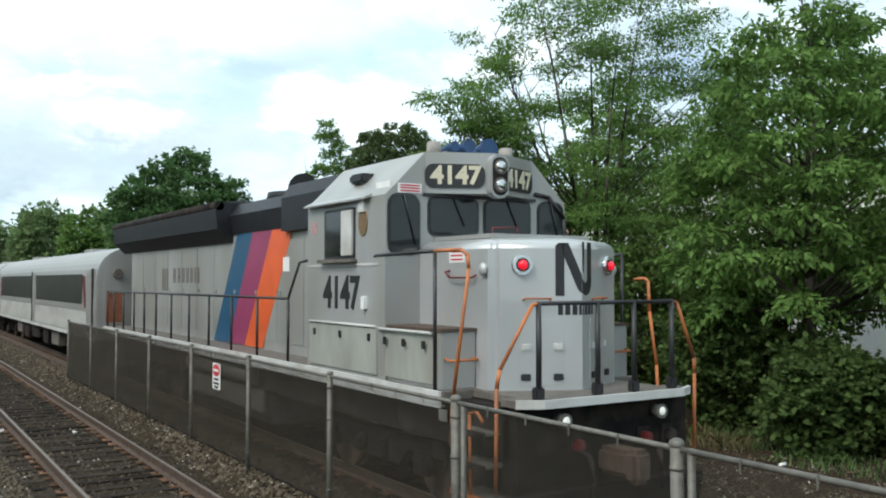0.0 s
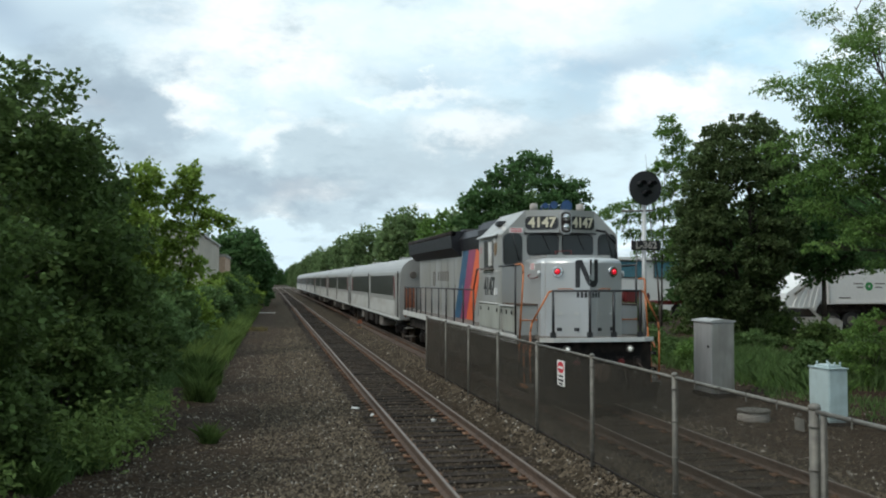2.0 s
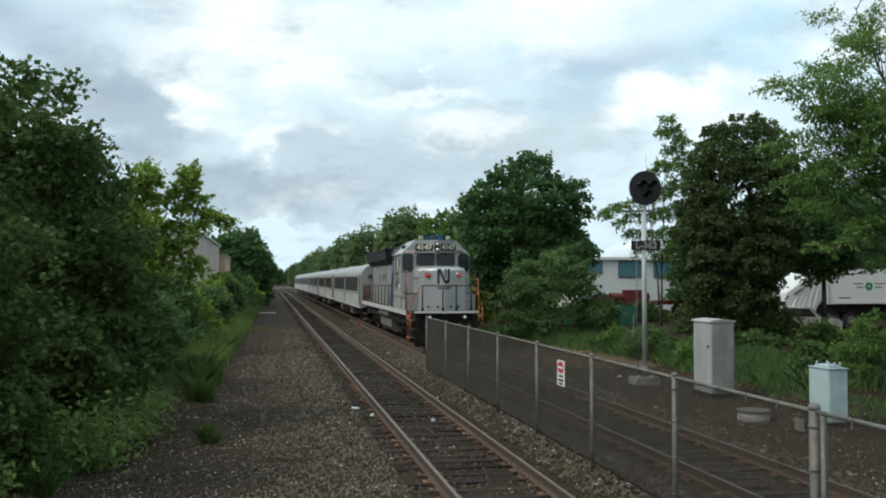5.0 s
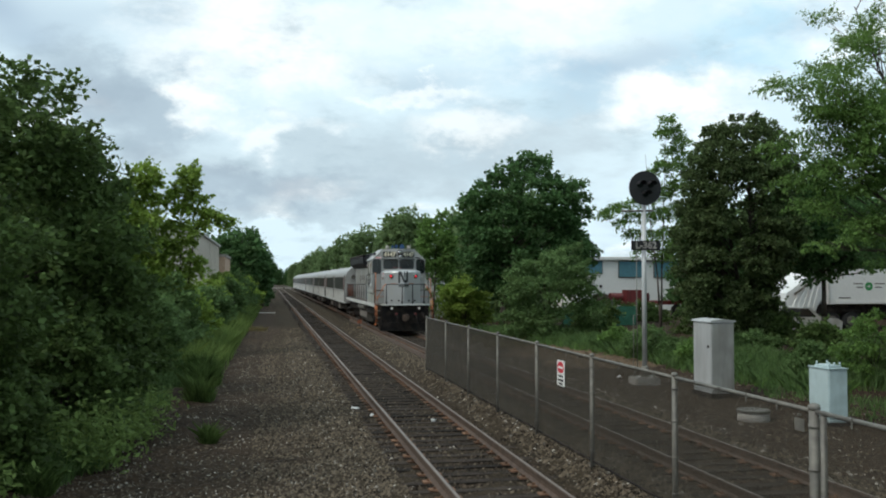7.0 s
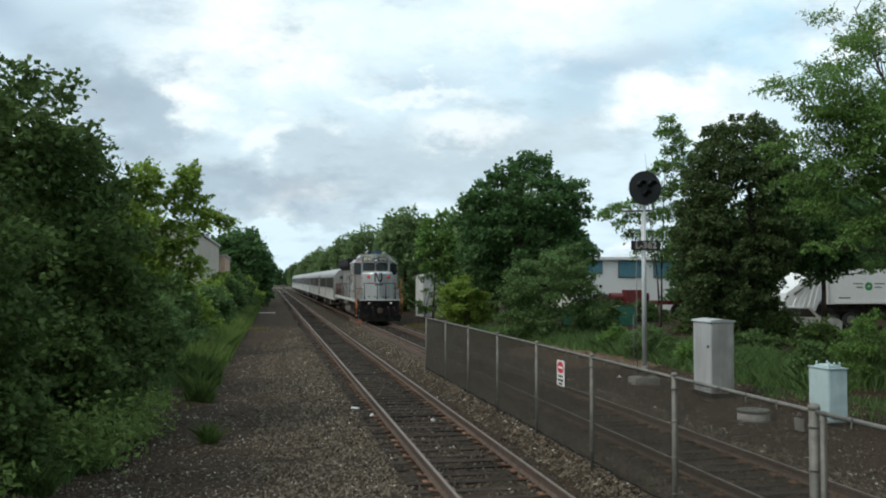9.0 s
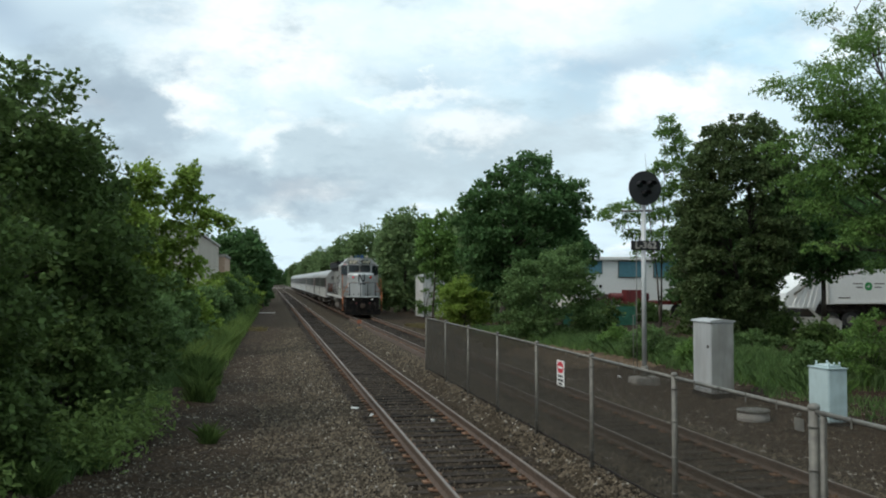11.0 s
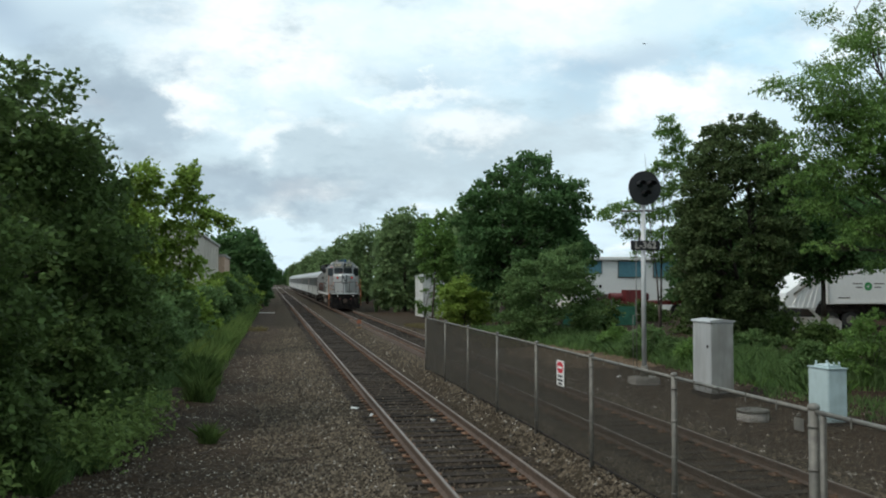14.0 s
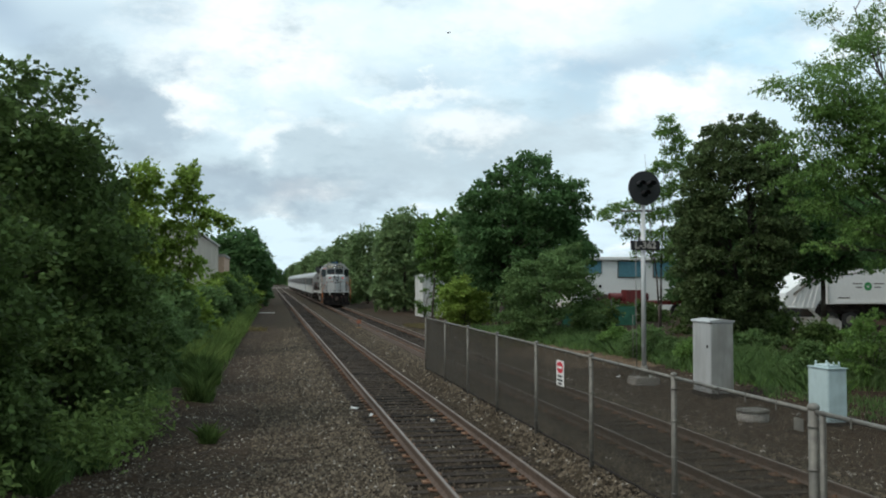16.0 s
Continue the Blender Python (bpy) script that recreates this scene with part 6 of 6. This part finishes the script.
def signal_mast():
    x, y = 11.42, 26.4
    z = gz(x, y)
    s = thing("signal_mast", "grey railway signal mast with a round black target", "signal", (x, y, z))
    part("footing", bm_box(bmesh.new(), -0.42, 0.38, -0.35, 0.35, -0.1, 0.22, 0.04), "concrete", s, "rough concrete block")
    part("base_collar", bm_cyl(bmesh.new(), (0, 0, 0.22), (0, 0, 0.55), 0.13, 0.10, 16), "galv", s)
    part("pole", bm_cyl(bmesh.new(), (0, 0, 0.3), (0, 0, 5.6), 0.075, 0.07, 16), "cab_alu", s)
    tz = 6.05
    t = part("target", bm_cyl(bmesh.new(), (0, -0.14, tz), (0, -0.11, tz), 0.53, 0.53, 40), "black", s, "round black backing disc")
    for dx, dz in ((-0.17, 0.10), (0.17, 0.10), (0, -0.19)):
        part("lens", bm_cyl(bmesh.new(), (dx, -0.14, tz + dz), (dx, -0.17, tz + dz), 0.095, 0.095, 18), "dark_glass", t)
        bm = bmesh.new()
        for k in range(9):
            a0, a1 = radians(20 * k), radians(20 * k + 20)
            q = [(dx + 0.12 * math.cos(a), tz + dz + 0.12 * math.sin(a)) for a in (a0, a1)]
            bm_prism(bm, [q[0], q[1], (q[1][0] * 0.97 + dx * 0.03, q[1][1] * 0.97 + (tz + dz) * 0.03), (q[0][0] * 0.97 + dx * 0.03, q[0][1] * 0.97 + (tz + dz) * 0.03)], "y", -0.42, -0.14)
        part("hood", bm, "black", t)
    box("lamp_case", (-0.2, 0.2, -0.11, 0.12, tz - 0.3, tz + 0.25), "black", s, bevel=0.03)
    part("cross_arm", bm_tube(bmesh.new(), [(-0.72, -0.03, 5.33), (0.3, -0.03, 5.36)], 0.03, 8), "galv", s)
    for a in (-0.62, -0.2):
        part("hanging_cable", bm_tube(bmesh.new(), [(a, -0.03, 5.33), (a + 0.1, -0.03, 4.9), (a + 0.28 if a < -0.5 else a, -0.05, 4.3)], 0.008, 5), "under", s)
    n = part("number_plate", bm_box(bmesh.new(), -0.46, 0.50, -0.12, -0.09, 4.12, 4.42, 0.01), "black", s, "black plate with white figures")
    write_text("L-362", 0.29, "concrete", n, pose(0.02, -0.125, 4.27, 90, 0, 0), squeeze=1.05)
    part("conduit", bm_tube(bmesh.new(), [(-0.22, 0.05, 0.1), (-0.24, 0.02, 4.0), (-0.08, 0.0, 4.6)], 0.012, 6), "galv", s)
    part("conduit", bm_tube(bmesh.new(), [(-0.34, 0.05, 0.1), (-0.34, 0.05, 2.1), (-0.05, 0.0, 2.15)], 0.01, 6), "galv", s)


def cabinets():
    c = thing("equipment_cabinet", "tall plain aluminium trackside cabinet", "cabinet", (11.78, 22.8, gz(12, 23.2)))
    part("plinth", bm_box(bmesh.new(), -0.03, 0.71, -0.03, 1.07, -0.08, 0.12), "under", c)
    part("body", bm_box(bmesh.new(), 0, 0.68, 0, 1.04, 0.12, 2.05, 0.015), "cab_alu", c)
    part("lid", bm_prism(bmesh.new(), [(-0.04, 2.05), (0.72, 2.05), (0.70, 2.10), (0.34, 2.14), (-0.02, 2.10)], "y", -0.04, 1.08), "cab_alu", c)
    part("door", bm_box(bmesh.new(), 0.02, 0.66, -0.02, 0.0, 0.15, 2.02, 0.006), "streaked_alu", c, "darker door with grey streaks")
    part("lock", bm_box(bmesh.new(), -0.03, 0.0, 0.12, 0.18, 1.35, 1.42, 0.006), "under", c)
    g = thing("equipment_box", "pale blue painted metal trackside box with a flanged top", "cabinet", (12.02, 17.9, gz(12.4, 18.3)))
    part("plinth", bm_box(bmesh.new(), -0.03, 0.49, -0.03, 0.80, -0.08, 0.08), "under", g)
    part("body", bm_box(bmesh.new(), 0, 0.46, 0, 0.76, 0.08, 1.24, 0.02), "pale_blue", g)
    part("lid", bm_box(bmesh.new(), -0.02, 0.48, -0.02, 0.78, 1.24, 1.27, 0.01), "pale_blue", g)
    part("flange", bm_box(bmesh.new(), 0.08, 0.40, 0.12, 0.64, 1.27, 1.32, 0.01), "pale_blue", g)
    for x, y in ((0.11, 0.15), (0.37, 0.15), (0.11, 0.61), (0.37, 0.61), (0.24, 0.15)):
        part("lug", bm_cyl(bmesh.new(), (x, y, 1.32), (x, y, 1.39), 0.022, 0.02, 8), "pale_blue", g)
    part("hinge", bm_box(bmesh.new(), 0.46, 0.49, 0.3, 0.36, 0.5, 0.7, 0.006), "galv", g)
    m = thing("round_vault", "low round concrete vault with a bluish metal lid", "vault", (10.9, 19.1, gz(10.9, 19.1)))
    part("wall", bm_cyl(bmesh.new(), (0, 0, -0.1), (0, 0, 0.20), 0.37, 0.35, 28), "concrete", m)
    part("lid", bm_cyl(bmesh.new(), (0, 0, 0.20), (0, 0, 0.25), 0.38, 0.36, 28), "galv", m)
    k = thing("tag_plate", "small grey metal tag wired to a fence", "plate", (4.95, 7.86, 1.55))
    part("plate", bm_prism(bmesh.new(), rrect(-0.10, 0.06, -0.07, 0.05, 0.01), "x", -0.004, 0.0), "galv", k)
    part("wire_clip", bm_box(bmesh.new(), -0.008, 0.03, -0.01, 0.01, 0.07, 0.09), "galv", k)


def fence_sign():
    s = thing("warning_sign", "white warning sign with a red oval wired to a fence", "sign", (4.98 - 0.03, 15.0, 1.30))
    part("plate", bm_prism(bmesh.new(), rrect(-0.2, 0.2, -0.22, 0.22, 0.02), "x", -0.006, 0.0), "sign_white", s)
    bm = bm_cyl(bmesh.new(), (-0.006, 0, 0.10), (-0.010, 0, 0.10), 0.10, 0.10, 28)
    for v in bm.verts:
        v.co.y *= 1.7
    o = part("red_oval", bm, "sign_red", s)
    part("bar", bm_box(bmesh.new(), -0.014, -0.010, -0.13, 0.13, 0.08, 0.12), "sign_white", o)
    for z, w in ((-0.05, 0.11), (-0.12, 0.14), (-0.18, 0.10)):
        part("lettering_bar", bm_box(bmesh.new(), -0.010, -0.006, -w, w, z - 0.018, z + 0.018), "black", s)
    for y in (-0.18, 0.18):
        part("wire_clip", bm_box(bmesh.new(), -0.012, 0.03, y - 0.01, y + 0.01, 0.19, 0.21), "galv", s)


def track_marker():
    x, y = 5.27, 53.8
    t = thing("track_marker", "small orange track marker on a short stake", "marker", (x, y, gz(x, y)))
    part("stake", bm_box(bmesh.new(), -0.03, 0.03, -0.03, 0.03, -0.05, 0.62, 0.006), "rust", t)
    part("paddle", bm_prism(bmesh.new(), [(-0.12, 0.28), (0.12, 0.28), (0.14, 0.40), (0.10, 0.50), (-0.10, 0.50), (-0.14, 0.40)], "y", -0.05, -0.03), "dull_orange", t)
    part("foot", bm_box(bmesh.new(), -0.14, 0.14, -0.12, 0.12, 0.0, 0.08, 0.02), "bronze", t)


def vehicle_wheel(parent, x, y, z, r, w):
    t = part("wheel", bm_cyl(bmesh.new(), (x, y, z), (x, y + w, z), r, r, 24), "tyre", parent)
    part("rim", bm_cyl(bmesh.new(), (x, y - 0.02, z), (x, y, z), r * 0.5, r * 0.55, 18), "galv", t)


def refuse_truck():
    """Rear-loading truck side on, its tailgate towards the track."""
    z = 0.1
    t = thing("refuse_truck", "white rear-loading refuse truck with a green mark", "truck", (28.82, 46.0, z))
    part("chassis", bm_box(bmesh.new(), 1.3, 9.3, 0.3, 2.2, 0.85, 1.38), "under", t)
    b = part("body", bm_prism(bmesh.new(), [(2.05, 1.42), (7.6, 1.42), (7.6, 3.33), (7.4, 3.42), (2.25, 3.42), (2.05, 3.30)], "y", 0.0, 2.45), "sign_white", t)
    for x in (2.15, 7.45):
        part("rib", bm_box(bmesh.new(), x - 0.05, x + 0.05, -0.05, 0.0, 1.46, 3.35, 0.01), "white", b)
    part("skirt", bm_box(bmesh.new(), 2.6, 7.4, -0.04, 0.0, 1.46, 1.60), "sign_white", b)
    bm = bm_cyl(bmesh.new(), (4.67, -0.010, 2.43), (4.67, 0.0, 2.43), 0.25, 0.25, 9)
    mk = part("mark", bm, "green_mark", b, "green ring-shaped mark")
    part("centre", bm_cyl(bmesh.new(), (4.67, -0.016, 2.43), (4.67, -0.010, 2.43), 0.11, 0.11, 3), "white", mk)
    for x0, x1, zz in ((3.7, 4.3, 2.58), (3.9, 4.3, 2.38), (5.05, 5.7, 2.58), (5.05, 5.5, 2.38), (2.75, 3.5, 1.78)):
        part("lettering_bar", bm_box(bmesh.new(), x0, x1, -0.008, 0.0, zz - 0.03, zz + 0.03), "tread", b)
    part("rail_line", bm_prism(bmesh.new(), [(2.5, 2.95), (4.6, 3.24), (4.6, 3.28), (2.5, 3.03)], "y", -0.02, 0.0), "tread", b)
    h = part("tailgate", bm_prism(bmesh.new(), [(2.0, 3.45), (1.65, 3.45), (-0.45, 2.05), (-0.57, 1.6), (-0.45, 1.15), (0.5, 0.76), (1.3, 1.0), (1.65, 1.65), (2.0, 1.75)], "y", 0.05, 2.4), "sign_white", t)
    for k in range(5):
        x = -0.2 + 0.34 * k
        part("rib", bm_prism(bmesh.new(), [(x, 1.12 + 0.03 * k), (x + 0.09, 1.12 + 0.03 * k), (x + 0.55, 2.05 + 0.2 * k), (x + 0.46, 2.05 + 0.2 * k)], "y", -0.02, 0.05), "sign_white", h)
    part("cylinder", bm_tube(bmesh.new(), [(0.0, -0.04, 2.0), (1.75, -0.04, 3.2)], 0.06, 8), "galv", h)
    c = part("cab", bm_prism(bmesh.new(), [(7.75, 0.8), (9.8, 0.8), (9.85, 1.7), (9.6, 2.75), (7.75, 2.85)], "y", 0.05, 2.4), "white", t)
    part("side_glass", bm_prism(bmesh.new(), [(8.0, 1.8), (9.55, 1.8), (9.4, 2.6), (8.0, 2.65)], "y", 0.03, 0.05), "dark_glass", c)
    for x in (2.4, 3.6, 8.6):
        vehicle_wheel(t, x, 0.1, 0.5, 0.5, 0.35)
    for s in range(2):
        part("mudguard", bm_box(bmesh.new(), 1.9 + 1.25 * s, 2.9 + 1.25 * s, 0.05, 0.5, 1.02, 1.08, 0.01), "under", t)


def pickup(x, y, rz, label):
    t = thing("parked_car", label, "car", (x, y, 0.05), rz)
    b = part("body", bm_prism(bmesh.new(), [(0, 0.35), (4.3, 0.35), (4.35, 0.75), (4.1, 0.9), (3.2, 0.98), (0.15, 0.98), (0, 0.8)], "y", 0, 1.75), "white", t)
    bevel = part("roof", bm_prism(bmesh.new(), [(0.5, 0.98), (3.2, 0.98), (2.6, 1.48), (1.0, 1.5)], "y", 0.1, 1.65), "white", t)
    part("side_glass", bm_prism(bmesh.new(), [(0.75, 1.0), (2.95, 1.0), (2.5, 1.42), (1.1, 1.44)], "y", 0.08, 0.1), "dark_glass", bevel)
    for wx in (0.8, 3.5):
        vehicle_wheel(t, wx, 0.0, 0.32, 0.32, 0.2)


def buildings():
    w = thing("warehouse", "pale corrugated warehouse behind the trees", "building", (-5.0, 62, -0.3))
    part("wall", bm_box(bmesh.new(), -14, 0, 0, 31, 0, 6.5), "corrugated", w)
    part("roof", bm_prism(bmesh.new(), [(-14.2, 6.5), (0.2, 6.5), (0.2, 6.65), (-7, 8.0), (-14.2, 6.65)], "y", -0.2, 31.2), "roof_al", w)
    for k in range(60):
        part("rib", bm_box(bmesh.new(), 0.0, 0.06, 0.15 + 0.51 * k, 0.35 + 0.51 * k, 0.3, 6.45), "corrugated", w)
    for k in range(26):
        part("rib", bm_box(bmesh.new(), -13.9 + 0.53 * k, -13.7 + 0.53 * k, -0.06, 0.0, 0.3, 6.45), "corrugated", w)
    a = thing("brick_annex", "low tan brick building end", "building", (-5.0, 93.6, -0.3))
    part("wall", bm_box(bmesh.new(), -8, 0.6, 0, 12, 0, 5.5), "tan", a)
    part("parapet", bm_box(bmesh.new(), -8.1, 0.7, -0.1, 12.1, 5.5, 5.75), "concrete", a)
    o = thing("office_building", "white flat-roofed building with blue-green windows", "building", (26.5, 75, 0.2))
    part("wall", bm_box(bmesh.new(), 0, 9.5, 0, 14, 0, 4.45), "sign_white", o)
    part("roof", bm_box(bmesh.new(), -0.3, 9.8, -0.3, 14.3, 4.45, 4.7), "sign_white", o)
    for x0, x1, z0, z1 in ((0.4, 2.0, 3.3, 4.3), (3.6, 5.9, 2.95, 4.3), (6.9, 9.2, 2.95, 4.3)):
        f = part("window", bm_box(bmesh.new(), x0 - 0.08, x1 + 0.08, -0.06, 0.0, z0 - 0.08, z1 + 0.08), "galv", o)
        part("pane", bm_box(bmesh.new(), x0, x1, -0.09, -0.06, z0, z1), "teal_glass", f)
    for x in (0.6, 1.2, 1.8):
        part("vent", bm_box(bmesh.new(), x, x + 0.22, -0.05, 0.0, 2.0, 2.25), "under", o)
    r = thing("flatbed_trailer", "red flatbed trailer loaded with machine parts", "trailer", (24.8, 66.5, 0.0))
    part("bed", bm_box(bmesh.new(), 0, 9.0, 0, 2.4, 0.95, 1.25, 0.03), "red_paint", r)
    part("headboard", bm_box(bmesh.new(), 7.2, 7.5, 0, 2.4, 1.25, 2.0, 0.02), "red_paint", r)
    part("drum", bm_cyl(bmesh.new(), (1.6, 1.2, 1.55), (4.8, 1.2, 1.55), 0.32, 0.32, 18), "red_paint", r)
    part("crate", bm_box(bmesh.new(), 2.6, 4.2, 0.2, 1.2, 1.25, 2.1, 0.03), "red_paint", r)
    part("rack", bm_box(bmesh.new(), 0.2, 1.1, 0.2, 1.2, 1.25, 1.8, 0.03), "rust", r)
    for x in (1.5, 2.7, 6.8):
        vehicle_wheel(r, x, 0.05, 0.48, 0.48, 0.3)
    g = thing("green_mesh_fence", "low green mesh fence behind the bushes", "fence", (17.6, 53, 0.0))
    for k in range(4):
        part("post", bm_cyl(bmesh.new(), (1.6 * k, 0, 0), (1.6 * k, 0, 1.7), 0.03, 0.03, 8), "galv", g)
        if k < 3:
            part("panel", bm_box(bmesh.new(), 1.6 * k + 0.04, 1.6 * k + 1.56, -0.01, 0.01, 0.1, 1.25), M["green_screen"], g)
    s = thing("white_shed", "cream rendered shed half hidden behind leaves", "shed", (12.95, 76.5, -0.3))
    part("wall", bm_box(bmesh.new(), 0, 1.9, 0, 4, 0, 3.5), "white", s)
    part("roof", bm_prism(bmesh.new(), [(-0.12, 3.5), (2.02, 3.5), (0.95, 3.8)], "y", -0.2, 4.2), "roof_al", s)
    # wall and yard beyond the undergrowth, seen in gaps
    y = thing("pale_warehouse", "pale rendered warehouse wall behind the locust trees", "building", (30, 4, 0.0))
    part("wall", bm_box(bmesh.new(), 0, 8, 0, 31, 0, 7.4), "sign_white", y)
    part("brick_end", bm_box(bmesh.new(), 0, 8, 31, 34, 0, 7.4), "tan", y, "pinkish brick end of a wall")
    part("roof", bm_box(bmesh.new(), -0.2, 8.2, -0.2, 34.2, 7.4, 7.6), "roof_al", y)


M["green_screen"] = material("green_mesh", (0.03, 0.13, 0.08), 0.8, vary=0.3, scale=3)


def crossing():
    """Far level crossing with posts and a sheet of paving."""
    c = thing("road_crossing", "distant paved road crossing over the tracks", "road", (-10, 330, 0), kind="structure")
    part("paving", bm_box(bmesh.new(), 0, 40, 0, 9, -0.3, -0.01), "concrete", c)
    for x in (8.0, 20.0):
        p = thing("crossing_signal", "distant crossing signal post with two lamps", "signal", (x - 10, 327, -0.3), group="crossing signals")
        part("post", bm_cyl(bmesh.new(), (0, 0, 0), (0, 0, 4.4), 0.09, 0.08, 10), "galv", p)
        part("cross_bar", bm_box(bmesh.new(), -0.6, 0.6, -0.05, 0.05, 2.6, 2.75), "black", p)
        for s in (-0.5, 0.5):
            part("lamp", bm_cyl(bmesh.new(), (s, -0.1, 2.67), (s, 0.0, 2.67), 0.28, 0.28, 16), "black", p)
    pl = thing("path_slab", "pale concrete crossing slab in the path", "slab", (-0.9, 88, -0.30))
    part("slab", bm_box(bmesh.new(), -0.6, 1.5, 0, 1.6, -0.05, 0.04, 0.02), "concrete", pl)


def litter():
    rng = random.Random(77)
    for k, (x, y) in enumerate(((-0.75, 21.8), (-1.3, 17.0), (-0.9, 15.0), (-1.9, 19.6), (0.1, 16.2))):
        t = thing("twig", "small fallen dry twig on dirt", "twig", (x, y, gz(x, y) + 0.02), rng.uniform(0, 180), group="fallen twigs")
        part("stick", bm_tube(bmesh.new(), [(0, 0, 0), (0.2, 0.03, 0.02), (0.42, 0.0, 0.015)], 0.012, 6), "bark", t)
    for k, (x, y) in enumerate(((3.55, 19.6), (2.3, 20.6), (2.05, 21.9), (11.3, 28.2), (13.0, 23.0), (13.4, 10.2))):
        r = thing("pale_stone", "single pale stone lying on ballast", "stone", (x, y, -0.16 if 2.5 < x < 4 else gz(x, y) + 0.03), rng.uniform(0, 180), group="pale stones")
        bm = bm_ball(bmesh.new(), (0, 0, 0), 0.075, (1.6, 0.8, 0.5), 1)
        for v in bm.verts:
            v.co += Vector((rng.uniform(-1, 1), rng.uniform(-1, 1), rng.uniform(-1, 1))) * 0.02
        part("lump", bm, "sign_white", r)


def utility_pole(x, y):
    p = thing("utility_pole", "grey wooden utility pole with a cross arm behind an oak", "utility pole", (x, y, gz(x, y)))
    part("pole", bm_cyl(bmesh.new(), (0, 0, -0.2), (0, 0, 10.3), 0.15, 0.11, 12), "bark", p)
    arm = part("cross_arm", bm_box(bmesh.new(), -1.3, 1.3, -0.16, -0.06, 9.75, 9.87, 0.01), "concrete", p)
    for dx in (-1.15, -0.5, 0.5, 1.15):
        part("insulator", bm_cyl(bmesh.new(), (dx, -0.11, 9.87), (dx, -0.11, 10.02), 0.04, 0.025, 8), "galv", arm)


signal_mast()
utility_pole(15.9, 61.0)
cabinets()
fence_sign()
track_marker()
refuse_truck()
pickup(24.0, 41.0, 0, "white parked car behind the trees")
buildings()
crossing()
litter()

# ---- spare rail lying beside the far track, and a bird ----
spare = thing("spare_rail", "rusty spare rail lying along the ballast", "rail", (5.95, 30, -0.15))
part("bar", bm_prism(bmesh.new(), [(-0.07, 0.0), (0.07, 0.0), (0.035, 0.15), (-0.035, 0.15)], "y", 0, 38), "rust", spare)

bird = thing("bird", "small dark bird flying under the clouds", "bird", (40, 60, 22))
part("body", bm_ball(bmesh.new(), (0, 0, 0), 0.055, (2.0, 0.8, 0.8)), "black", bird)
for s in (-1, 1):
    part("wing", bm_prism(bmesh.new(), [(0.055, s * 0.03), (-0.055, s * 0.03), (-0.08, s * 0.18), (-0.02, s * 0.21)], "z", -0.01, 0.01), "black", bird)
part("tail", bm_prism(bmesh.new(), [(-0.09, -0.03), (-0.09, 0.03), (-0.19, 0.04), (-0.19, -0.04)], "z", -0.008, 0.008), "black", bird)


# ---- what moves ----
RUN = [(0.0, 8.64), (1.0, 14.35), (2.0, 20.15), (3.0, 26.0), (4.0, 31.85), (6.5, 46.5), (9.0, 60.9), (11.5, 74.8), (14.0, 88.5), (16.0, 99.5)]
FLIGHT = [(0.0, 142.0, 26.0), (4.0, 110.0, 25.0), (8.0, 78.0, 24.0), (11.0, 54.0, 23.2), (12.5, 42.02, 22.86), (13.0, 38.36, 23.26), (13.5, 34.39, 22.97), (14.0, 30.46, 22.49),
          (14.5, 26.3, 22.09), (15.0, 22.19, 22.08), (15.5, 17.97, 22.51), (16.0, 13.9, 22.57)]


def run_at(t):
    return float(np.interp(t, [a for a, _ in RUN], [b for _, b in RUN])) - RUN[0][1]


def motions():
    for ob in [o for o in scene.objects if o.parent is None and o.name.split(".")[0] in ("locomotive", "coach")]:
        at = ob.matrix_basis.translation.copy()
        walk(ob, [(t, pose(at.x, at.y + y - RUN[0][1], at.z)) for t, y in RUN])
        for ax in [o for o in ob.children if o.name.split(".")[0] == "wheelset"]:
            p = ax.matrix_basis.translation.copy()
            walk(ax, [(k / 10, pose(p.x, p.y, p.z, -math.degrees(run_at(k / 10) / p.z) % 360)) for k in range(161)])
    walk(bird, [(t, pose(x, 70.0, z, 6 * math.sin(2.1 * t), 0, 180)) for t, x, z in FLIGHT])


motions()
